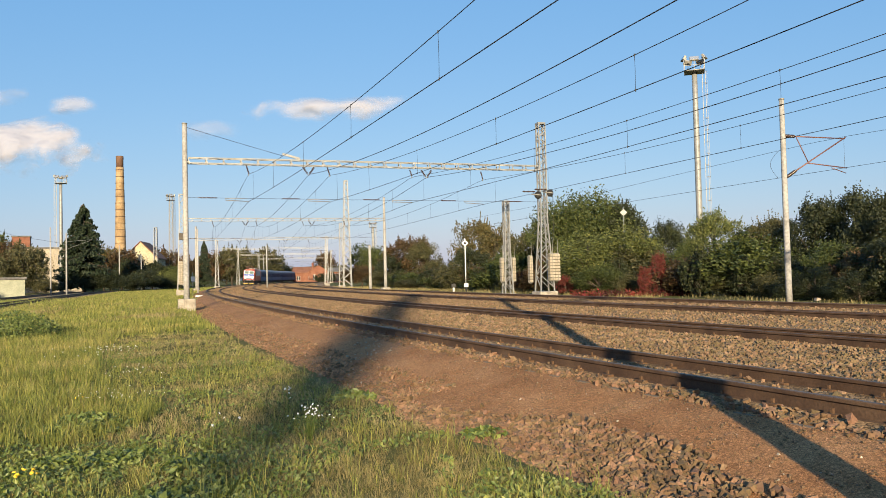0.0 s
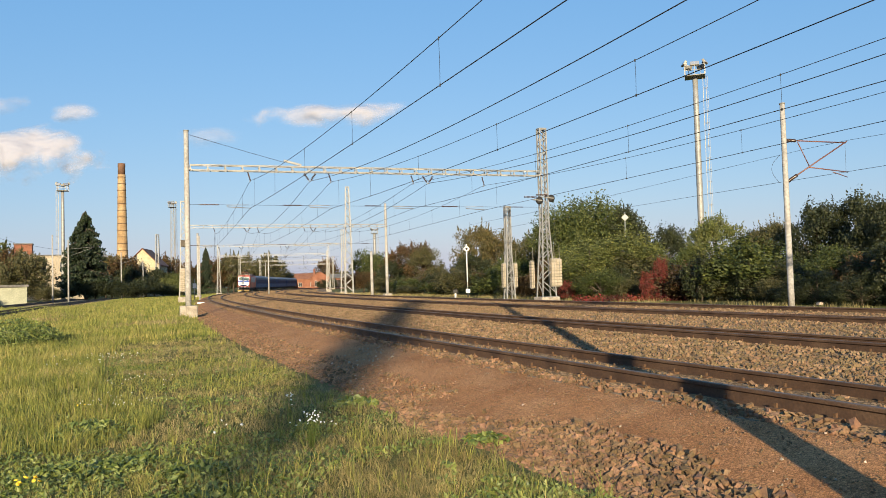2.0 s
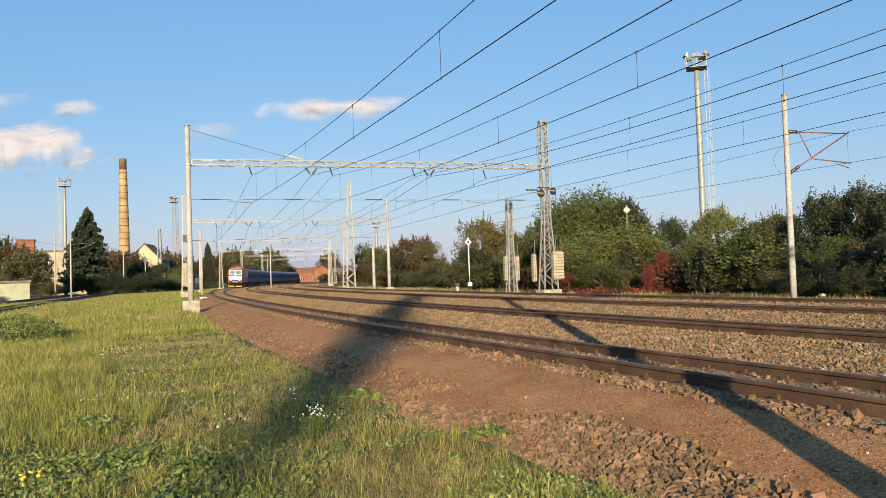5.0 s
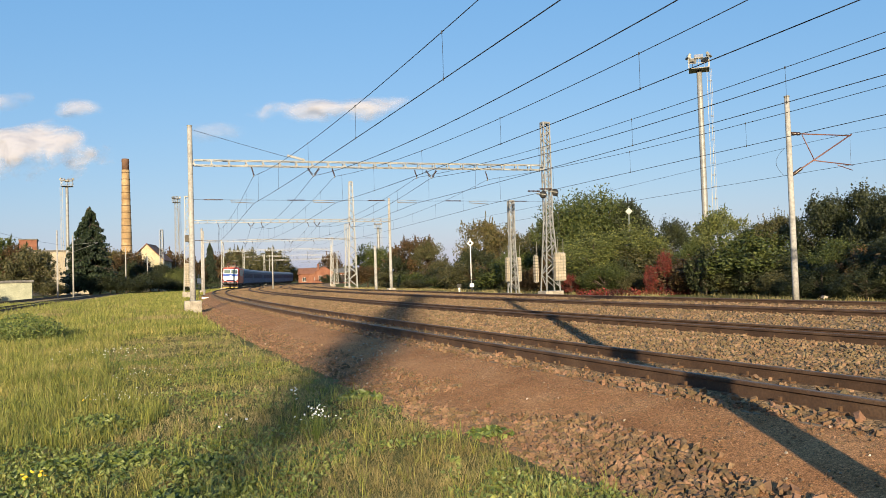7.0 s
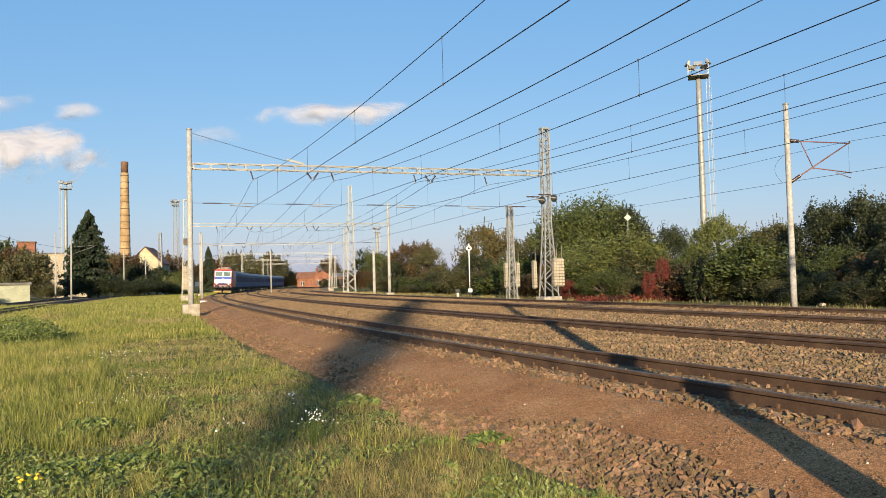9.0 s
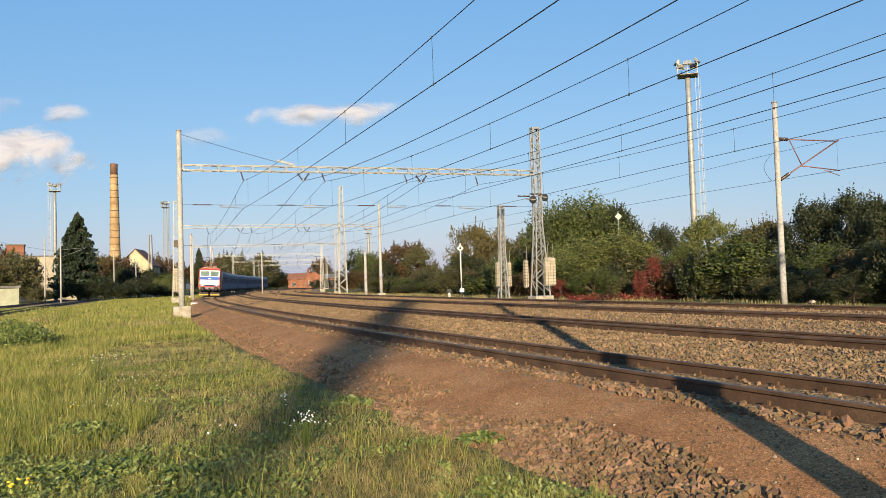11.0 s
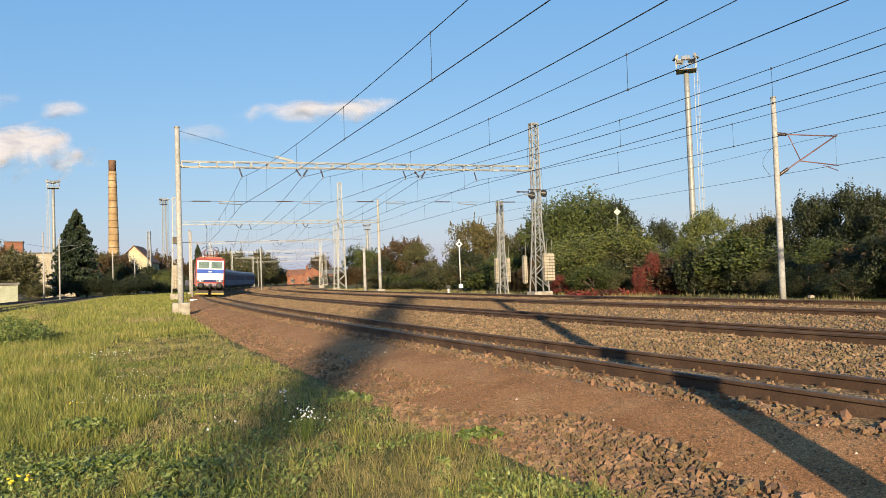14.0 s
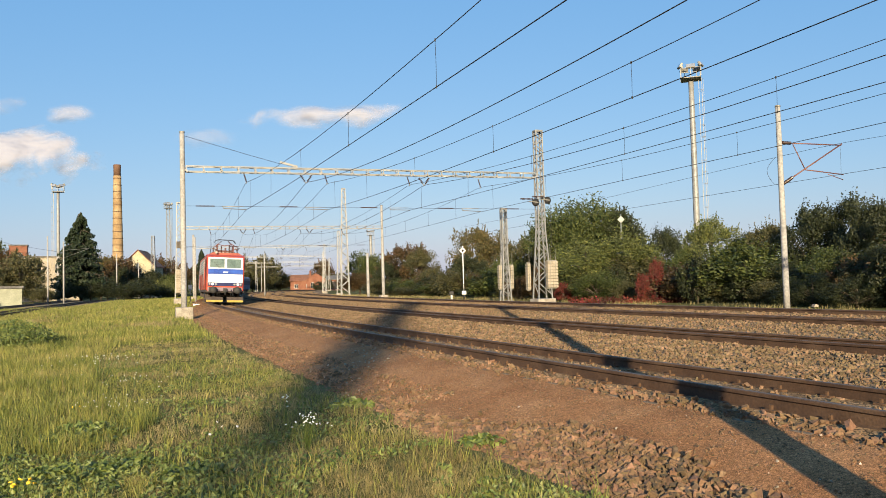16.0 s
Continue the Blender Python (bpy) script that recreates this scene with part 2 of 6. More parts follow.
WEIGHT = surface("pale concrete weights", [(0.270, 0.232, 0.173), (0.345, 0.300, 0.232)], 3, 0.85, bump=0.3, vary=0.14)
WHITE = surface("white paint", [(0.560, 0.552, 0.520), (0.656, 0.648, 0.624)], 3, 0.5, bump=0.05)
BLACK = surface("black rubber and shadowed steel", [(0.012, 0.012, 0.012), (0.03, 0.028, 0.026)], 5, 0.7, bump=0.1)
GLASS = surface("dark window glass", [(0.02, 0.025, 0.03), (0.035, 0.04, 0.045)], 2, 0.06, bump=0, spec=0.8)
LENS = surface("lamp lens glass", [(0.440, 0.440, 0.440), (0.560, 0.560, 0.560)], 6, 0.12, 0.6, bump=0)

# ---- ground ----
def ground_z(x, y):
    """The lie of the land: flat beside the line, with small humps."""
    return -0.42 + 0.05 * noise.noise((x * 0.25, y * 0.25, 0)) + 0.03 * noise.noise((x * 0.9, y * 0.9, 3))


def make_ground():
    radii = [0.0] + [0.6 * 1.09 ** i for i in range(110)]
    radii = [r for r in radii if r < 4400] + [4500]
    nseg = 180
    verts, faces = [(0, 0, ground_z(0, 0))], []
    for r in radii[1:]:
        for k in range(nseg):
            a = 2 * math.pi * k / nseg
            x, y = r * math.sin(a), r * math.cos(a)
            z = ground_z(x, y)
            s, off = line_coords(x, y)
            if -7.2 < off < 20.5 and r < 300:
                z = min(z, -0.55)
            if r > 320:
                z = -0.4
            verts.append((x, y, z))
    for k in range(nseg):
        faces.append((0, 1 + (k + 1) % nseg, 1 + k))
    for j in range(len(radii) - 2):
        b = 1 + j * nseg
        for k in range(nseg):
            faces.append((b + k, b + (k + 1) % nseg, b + nseg + (k + 1) % nseg, b + nseg + k))
    me = soup("ground", verts, faces, SOIL, True)
    tagged(new("ground", me), "rough grassy meadow soil beside the railway", "ground", kind="structure")


def strip(name, s0, s1, ds, offs, height, material, label, wander=0.0):
    ss = np.arange(s0, s1 + 1e-6, ds)
    verts, faces = [], []
    m = len(offs)
    for s in ss:
        for j, o in enumerate(offs):
            w = wander * noise.noise((s * 0.45, o, 7)) if j in (0, m - 1) else 0
            p = along(s, o + w)
            verts.append((p.x, p.y, height(s, o)))
    for i in range(len(ss) - 1):
        for j in range(m - 1):
            faces.append((i * m + j, i * m + j + 1, (i + 1) * m + j + 1, (i + 1) * m + j))
    me = soup(name, verts, faces, material, True)
    return tagged(new(name, me), label, "ground", kind="structure")


BED_O, BED_Z = [], []
for c, z in TRACKS:
    for d in (-1.2, 1.2):
        BED_O.append(c + d)
        BED_Z.append(z - 0.158 - d * CANT / 1.5)
BED_O += [16.8, 19.5, 23]
BED_Z += [-0.25, -0.45, -0.5]


def bed_z(s, o):
    """The top of the ballast and of the path beside it."""
    n = 0.018 * noise.noise((s * 1.7, o * 1.7, 1)) + 0.012 * noise.noise((s * 5, o * 5, 2))
    if o < -3.5:
        return -0.60
    if o < -2.5:
        return -0.40 - (-2.5 - o) * 0.05 + n
    if o < -1.6:
        return -0.2 + (o + 1.6) * 0.2 + n
    if o < -1.25:
        return -0.15 + (o + 1.25) / 0.35 * 0.05 + n
    if o < -0.95:
        return -0.145 + n * 0.6
    return float(np.interp(o, BED_O, BED_Z)) + n


def rock(rng):
    """A sharp-edged stone of unit size: a block with shifted corners."""
    v = np.array([(x, y, z) for z in (-0.5, 0.5) for x, y in ((-0.5, -0.5), (0.5, -0.5), (0.5, 0.5), (-0.5, 0.5))])
    v = v * rng.uniform(0.65, 1.2, 3) * np.array([1, 1, 0.62]) + rng.uniform(-0.27, 0.27, (8, 3))
    return v, np.array([(3, 2, 1, 0), (4, 5, 6, 7), (0, 1, 5, 4), (1, 2, 6, 5), (2, 3, 7, 6), (3, 0, 4, 7)])


def scatter(rocks, places, sizes, rng):
    """Joined stones at places."""
    V, F, base = [], [], 0
    for p, sz in zip(places, sizes):
        v, f = rocks[rng.integers(len(rocks))]
        q = Euler(rng.uniform(0, 6.28, 3)).to_matrix()
        V.append((v * sz) @ np.array(q).T + p)
        F.append(f + base)
        base += len(v)
    return np.concatenate(V), np.concatenate(F)


def make_bed():
    offs = [-3.7, -3.35, -3.0, -2.6, -2.2, -1.9, -1.65, -1.55, -1.4, -1.28, -1.15, -1.02]
    strip("path", -25, 330, 0.5, offs, bed_z, DIRT, "reddish brown fine gravel path along the track")
    offs = [-1.1, -1.0, -0.9] + [-0.7 + 0.35 * i for i in range(50)] + [17.2, 18.5, 20, 22]
    strip("ballast", -25, 330, 0.5, offs, lambda s, o: bed_z(s, o) + (0.004 if o > -1.05 else -0.03), BALLAST, "grey-brown crushed stone ballast between the rails")
    strip("verge", -25, 200, 0.5, [-3.1, -3.4, -3.8, -4.5, -5.5, -6.5, -7.5, -8.5], lambda s, o: bed_z(s, o) - 0.012 if o > -3.3 else (lambda p: ground_z(p.x, p.y) + (0.02 if o > -8 else -0.08))(along(s, o)), SOIL, "grassy verge of the path")
    rng = np.random.default_rng(4)
    rocks = [rock(rng) for _ in range(40)]
    # stones of the ballast, larger and thinner with distance
    P, S = [], []
    gaps = ((1.0, 3.75), (5.45, 8.85), (10.5, 13.5), (15.2, 17.2))
    share = np.array([0.46, 0.30, 0.18, 0.06])
    for k in rng.choice(4, size=86000, p=share):
        s = -6 + 66 * rng.random() ** 1.6
        o = rng.uniform(*gaps[k])
        sz = rng.uniform(0.022, 0.05) * (1 + max(0, s) * 0.012)
        p = along(s, o)
        P.append((p.x, p.y, bed_z(s, o) + sz * rng.uniform(0.05, 0.3)))
        S.append(sz)
    for _ in range(24000):
        s, o = 48 + 170 * rng.random() ** 1.4, rng.uniform(-0.9, 17.0)
        if min(abs(o - c - e) for c, _z in TRACKS for e in (-0.7525, 0.7525)) < 0.16:
            continue
        sz = rng.uniform(0.05, 0.10) * (1 + (s - 48) * 0.006)
        p = along(s, o)
        P.append((p.x, p.y, bed_z(s, o) + sz * 0.02))
        S.append(sz)
    for _ in range(5000):
        i = rng.integers(4)
        s = -6 + 40 * rng.random() ** 1.5
        o = TRACKS[i][0] + rng.uniform(-0.62, 0.62)
        sz = rng.uniform(0.03, 0.06)
        p = along(s, o)
        P.append((p.x, p.y, bed_z(s, o) + sz * 0.1))
        S.append(sz)
    v, f = scatter(rocks, P, S, rng)
    tagged(new("ballast_stones", soup("ballast_stones", v, f, STONE)), "pale brown crushed ballast stones between the tracks", "ballast", kind="stuff")
    # edge stones along the near rail, gravel on the path, and the coarse bank
    P, S = [], []

    def lay(s, o, sz, sink):
        p = along(s, o)
        return (p.x, p.y, bed_z(s, o) + sz * sink)
    for _ in range(4200):
        s, sz = -5 + 55 * rng.random() ** 1.4, rng.uniform(0.025, 0.062)
        P.append(lay(s, rng.normal(-1.06, 0.085), sz, 0.05))
        S.append(sz)
    for _ in range(15000):
        s, sz = -4 + 34 * rng.random() ** 1.6, rng.uniform(0.006, 0.016)
        P.append(lay(s, rng.uniform(-3.5, -1.1), sz, 0.25))
        S.append(sz)
    near = []
    for _ in range(16000):
        s = rng.uniform(-4, 5.2)
        o = rng.uniform(-3.55, -2.1)
        if o > -2.45 + 0.28 * math.sin(s * 1.1 + 0.6) - 0.16 * max(0, s - 2) + 0.12 * rng.normal():
            continue
        sz = rng.uniform(0.024, 0.062)
        row = (*lay(s, o, sz, rng.uniform(0.1, 0.45)), sz)
        if -2.2 < s < 2.6 and len(near) < 290 and sz > 0.049:
            near.append(row)
        else:
            P.append(row[:3])
            S.append(sz)
    for _ in range(6500):
        s, sz = 4.5 + 45 * rng.random() ** 1.4, rng.uniform(0.015, 0.06)
        P.append(lay(s, -3.65 + 1.5 * rng.random() ** 1.5, sz, rng.uniform(-0.2, 0.15)))
        S.append(sz)
    v, f = scatter(rocks, P, S, rng)
    tagged(new("bank_stones", soup("bank_stones", v, f, STONE_BROWN)), "loose brown crushed stones on the path's bank", "stones", kind="stuff")
    heap = thing("stone_bank", None, "bank of coarse broken brown stones beside the path", "stones")
    meshes = [soup("stone", *r, STONE_ONE) for r in rocks[:16]]
    for x, y, z, sz in near:
        ob = new("stone", meshes[rng.integers(16)])
        ob.matrix_basis = Matrix.LocRotScale((x, y, z), Euler(rng.uniform(0, 6.28, 3)), (sz, sz, sz))
        ob.parent = heap


RAIL = [(-0.070, -0.172), (0.070, -0.172), (0.070, -0.160), (0.012, -0.140), (0.010, -0.048), (0.035, -0.036), (0.036, -0.008), (0.026, 0.0), (-0.026, 0.0), (-0.036, -0.008), (-0.035, -0.036), (-0.010, -0.048), (-0.012, -0.140), (-0.070, -0.160)]


def sweep_rail(name, points, parent):
    """points: centre, right vector, up shift."""
    verts, faces = [], []
    m = len(RAIL)
    for p, r in points:
        for x, z in RAIL:
            verts.append((p.x + r.x * x, p.y + r.y * x, p.z + z))
    for i in range(len(points) - 1):
        for j in range(m):
            faces.append((i * m + j, (i + 1) * m + j, (i + 1) * m + (j + 1) % m, i * m + (j + 1) % m))
    me = soup(name, verts, faces, RUST)
    me.materials.append(RAILTOP)
    for i, q in enumerate(me.polygons):
        if i % m == 7:
            q.material_index = 1
    ob = new(name, me)
    ob.parent = parent
    return ob


def make_track(i, off, z):
    tr = thing("railway_track", None, "brown rusted standard gauge track on ballast, curving away" if i else "rust-brown curved railway track beside the gravel path", "railway track", "tracks of the main line")
    for side in (-1, 1):
        pts = []
        for s in np.arange(-25, 420, 1.0):
            p = along(s, off + side * 0.7525, z - side * CANT / 2)
            a = np.interp(s, _s, _a)
            pts.append((p, Vector((math.cos(a), math.sin(a), 0))))
        rail = sweep_rail("rail", pts, tr)
    bm = bmesh.new()
    block(bm, -1.25, -0.12, -0.10, 1.25, 0.12, 0.0, 0.02)
    sl = mesh_of("sleeper", bm, SLEEPER)
    bm = bmesh.new()
    block(bm, -0.04, -0.07, 0.0, 0.04, 0.07, 0.045, 0.008)
    block(bm, -0.013, -0.017, 0.04, 0.013, 0.017, 0.09, 0.004)
    cl = mesh_of("rail_clip", bm, CLIP)
    count = 150 if i == 0 else 60
    for k in range(count):
        s = -7 + 0.62 * k
        m = on_line(s, off, z - 0.208) @ pose(0, 0, 0, 0, math.degrees(CANT / 1.5), 0)
        ob = new("sleeper", sl)
        ob.matrix_basis = m
        ob.parent = tr
        if k < (74 if i == 0 else 40):
            for x in (-0.8625, -0.6425, 0.6425, 0.8625):
                ob = new("rail_clip", cl)
                ob.matrix_basis = m @ pose(x, 0, 0.034)
                ob.parent = tr


make_ground()
make_bed()
for i, (off, z) in enumerate(TRACKS):
    make_track(i, off, z)


CINDER = surface("dark cinder bed", [(0.053, 0.045, 0.038), (0.090, 0.075, 0.060), (0.120, 0.105, 0.075)], 0.8, 0.95, bump=0.8, fine=18)


def siding_at(y, d):
    """A point of the sidings' alignment, d metres to the left of its near rail."""
    return -28.6 - 0.37 * (y - 48.7) + 0.0003 * (y - 48.7) ** 2 - d * 1.06


def make_siding():
    for first in (0.0, 5.2):
        tr = thing("railway_track", None, "rusty weed-grown siding track at the meadow's far edge", "railway track", "sidings")
        for d in (first, first + 1.5):
            pts = []
            for k in range(58):
                y = 12 + 2.2 * k
                pts.append((Vector((siding_at(y, d), y, -0.12)), Vector((0.94, 0.34, 0))))
            sweep_rail("rail", pts, tr)
        bm = bmesh.new()
        block(bm, -1.25, -0.13, -0.12, 1.25, 0.13, 0.0, 0.02)
        sl = mesh_of("sleeper", bm, SLEEPER)
        for k in range(110):
            y = 34 + 0.65 * k
            ob = new("sleeper", sl)
            ob.matrix_basis = pose(siding_at(y, first + 0.75), y, -0.28, 0, 0, 20)
            ob.parent = tr


def siding_bed():
    verts, faces = [], []
    for k in range(58):
        y = 12 + 2.2 * k
        for j, d in enumerate((-1.5, -0.9, 3, 7, 9.5, 10.5)):
            verts.append((siding_at(y, d), y, -0.34 + 0.03 * noise.noise((y, d, 1)) if 0 < j < 5 else -0.75))
    for k in range(57):
        for j in range(5):
            faces.append((k * 6 + j, k * 6 + j + 1, k * 6 + 7 + j, k * 6 + 6 + j))
    tagged(new("siding_bed", soup("siding_bed", verts, faces, CINDER, True)), "dark cinder bed of the sidings", "ground", kind="structure")
    rng = np.random.default_rng(31)
    P = []
    for _ in range(1500):
        y = rng.uniform(30, 130)
        P.append((siding_at(y, rng.choice([rng.normal(-1.3, 0.35), rng.uniform(2.2, 4.8), rng.uniform(8.5, 10.5)])), y, -0.42, rng.uniform(0.1, 0.3), 0.03))
    g = np.array(P)
    SIDING_WEEDS.append(g)


SIDING_WEEDS = []
make_siding()
siding_bed()

# ---- overhead line supports ----
def concrete_mast(m, height, r0=0.19, r1=0.13, label="tall round pale concrete catenary mast", foot=True):
    t = thing("concrete_mast", m, label, "mast", "catenary masts")
    bm = bmesh.new()
    tube(bm, [(0, 0, height * i / 8) for i in range(9)], r0, 14, r1)
    part("pole", bm, CONCRETE, t)
    bm = bmesh.new()
    lathe(bm, [(r1 + 0.015, height - 0.03), (r1 + 0.015, height + 0.03), (0.03, height + 0.05)], 14)
    part("cap", bm, STEEL_OLD, t)
    if foot:
        bm = bmesh.new()
        block(bm, -0.45, -0.5, -0.9, 0.45, 0.5, 0.02, 0.05)
        part("foundation", bm, FOOTING, t, "stained concrete foundation block")
    return t


def lattice_mast(m, height, w0=0.95, w1=0.38, waist=0.45, label="silver lattice steel catenary mast on a concrete foot", n=14, leg=0.09):
    """Four tapering angle legs with zigzag bracing; straight above the waist."""
    t = thing("lattice_mast", m, label, "mast", "catenary masts")
    wz = height * waist

    def half(z):
        return (w0 + (w1 - w0) * min(1, z / wz)) / 2 if waist else (w0 + (w1 - w0) * z / height) / 2
    for sx, sy in ((-1, -1), (1, -1), (1, 1), (-1, 1)):
        bm = bmesh.new()
        zs = [0, wz, height] if waist else [0, height]
        for a, b in zip(zs, zs[1:]):
            bar(bm, (sx * half(a), sy * half(a) * 0.8, a), (sx * half(b), sy * half(b) * 0.8, b), leg)
        part("leg", bm, STEEL, t)
    zs = [0.25]
    while zs[-1] < height - 0.25:
        zs.append(zs[-1] + max(0.45, half(zs[-1]) * 2 * 0.85))
    zs = [z for z in zs if z < height] + [height]
    for face in range(4):
        for k in range(len(zs) - 1):
            bm = bmesh.new()
            a, b = zs[k], zs[k + 1]
            sgn = 1 if (k + face) % 2 else -1
            ha, hb = half(a), half(b)
            if face == 0:
                bar(bm, (-sgn * ha, -ha * 0.8, a), (sgn * hb, -hb * 0.8, b), leg * 0.6)
            elif face == 1:
                bar(bm, (ha, -sgn * ha * 0.8, a), (hb, sgn * hb * 0.8, b), leg * 0.6)
            elif face == 2:
                bar(bm, (-sgn * ha, ha * 0.8, a), (sgn * hb, hb * 0.8, b), leg * 0.6)
            else:
                bar(bm, (-ha, -sgn * ha * 0.8, a), (-hb, sgn * hb * 0.8, b), leg * 0.6)
            part("brace", bm, STEEL, t)
    bm = bmesh.new()
    h = half(height)
    block(bm, -h - 0.04, -h * 0.8 - 0.04, height, h + 0.04, h * 0.8 + 0.04, height + 0.08, 0.01)
    part("cap", bm, STEEL, t)
    bm = bmesh.new()
    block(bm, -w0 / 2 - 0.15, -w0 / 2 - 0.12, -0.7, w0 / 2 + 0.15, w0 / 2 + 0.12, 0.02, 0.05)
    part("foundation", bm, FOOTING, t, "pale concrete foundation")
    return t


def portal_beam(m, length, group="portal beams", depth=0.29):
    """A box girder of angles between two masts, from the origin along x."""
    t = thing("portal_beam", m, "pale steel lattice beam spanning four tracks", "gantry beam", group)
    for y in (-0.22, 0.22):
        for z in (0, depth):
            bm = bmesh.new()
            bar(bm, (0, y, z), (length, y, z), 0.05)
            part("chord", bm, STEEL, t)
    n = int(length / 0.92)
    for y in (-0.22, 0.22):
        bm = bmesh.new()
        for k in range(n + 1):
            x = length * k / n
            bar(bm, (x, y, 0), (x, y, depth), 0.05, 0.05)
            block(bm, x - 0.07, y - 0.012, 0.02, x + 0.07, y + 0.012, 0.09)
        part("batten", bm, STEEL, t)
    bm = bmesh.new()
    for k in range(n):
        for z in (0, depth):
            x = length * k / n
            bar(bm, (x, -0.22 if k % 2 else 0.22, z), (x + length / n, 0.22 if k % 2 else -0.22, z), 0.04)
    part("bracing", bm, STEEL, t)
    return t


def disc_string(bm, p, q, r=0.075, pitch=0.09):
    """A string of insulator discs between p and q."""
    p, q = Vector(p), Vector(q)
    d = q - p
    n = max(3, int(d.length / pitch))
    rot = d.to_track_quat("Z", "Y").to_matrix().to_4x4()
    prof = [(0.02, 0)]
    for k in range(n):
        z = d.length * (k + 0.25) / n
        prof += [(0.025, z - 0.02), (r, z), (r * 0.9, z + 0.02), (0.025, z + 0.035)]
    prof += [(0.02, d.length)]
    lathe(bm, prof, 10, Matrix.Translation(p) @ rot)


def wire_run(name, pts, r, label, group="overhead wires"):
    bm = bmesh.new()
    tube(bm, pts, r, 5)
    return solid(name, bm, WIRE, None, label, "wire", group)


SUPPORTS = [-9.0, 38.8, 81.0, 122.0, 163.0, 204.0, 246.0, 290.0, 335.0]
BEAM_Z = 7.62


def sag(s, top, low, first=-9.0):
    for a, b in zip([first] + SUPPORTS[1:], SUPPORTS[1:]):
        if a <= s <= b:
            u = (s - a) / (b - a)
            return top - (top - low) * 4 * u * (1 - u)
    return top


def contact_z(s, i):
    return sag(s, 5.55, (5.19, 5.14, 5.29, 5.45)[i], (-1.5, -4.5, -8.0, -9.0)[i])


def messenger_z(s, i):
    return sag(s, 7.1, (6.12, 5.93, 6.17, 6.26)[i], (-3.5, -9.0, -9.0, -9.0)[i])


def stagger(s, i):
    u = np.interp(s, SUPPORTS, [(-1) ** (k + i) for k in range(len(SUPPORTS))])
    return 0.02 * u


def loading_z(s):
    return 6.6 - 0.55 * min(1.0, abs(s - 19) / 20)


def make_wires():
    ss = np.concatenate([np.arange(-8.99, 82, 1.05), np.arange(82, 334, 3.0)])
    for i, (off, z) in enumerate(TRACKS):
        wire_run("contact_wire", [along(s, off + stagger(s, i), z + contact_z(s, i)) for s in ss], 0.011, "dark contact wire hung above the track")
        wire_run("messenger_wire", [along(s, off + stagger(s, i) * 0.3, z + messenger_z(s, i)) for s in ss], 0.010, "dark sagging messenger wire above the contact wire")
        for a, b in zip(SUPPORTS[:5], SUPPORTS[1:]):
            for k in range(7):
                s = a + (b - a) * (k + 0.7) / 7 + 0.3 * math.sin(i * 3 + k)
                p, q = along(s, off + stagger(s, i) * 0.3, z + messenger_z(s, i)), along(s, off + stagger(s, i), z + contact_z(s, i))
                d = thing("dropper", None, "thin dropper wire between messenger and contact wire", "wire", "droppers")
                bm = bmesh.new()
                tube(bm, [p, p.lerp(q, 0.5) + Vector((0.006, 0, 0)), q], 0.005, 4)
                part("strand", bm, WIRE, d)
                for c in (p, q):
                    bm = bmesh.new()
                    block(bm, c.x - 0.014, c.y - 0.014, c.z - 0.03, c.x + 0.014, c.y + 0.014, c.z + 0.03)
                    part("clamp", bm, WIRE, d)
    for off, low, first in ((3.38, 6.0, -8.0), (10.6, 6.15, -8.5)):
        wire_run("feeder_wire", [along(s, off, sag(s, 7.16, low, first)) for s in ss], 0.013, "heavy feeder wire hung on vee insulators")
    # equalising loops between messenger and contact wire
    for s in (21.8, 13.9):
        a, b = along(s, 22.5 - 0.03 * s, loading_z(s)), along(s, 22.4 - 0.03 * s, 5.25)
        pts = [a.lerp(b, u) + Vector((-0.42, -0.1, 0)) * math.sin(math.pi * u) for u in np.linspace(0, 1, 9)]
        wire_run("jumper_loop", pts, 0.008, "thin bowed jumper wire between two wires", "jumper loops")
    # wires of the loading track beyond the single mast
    far = np.arange(-2, 60, 2.0)
    wire_run("contact_wire", [along(s, 22.4 - 0.03 * s, 5.25) for s in far], 0.009, "thin contact wire beside the shrubs")
    wire_run("messenger_wire", [along(s, 22.5 - 0.03 * s, loading_z(s)) for s in far], 0.008, "thin messenger wire beside the shrubs")


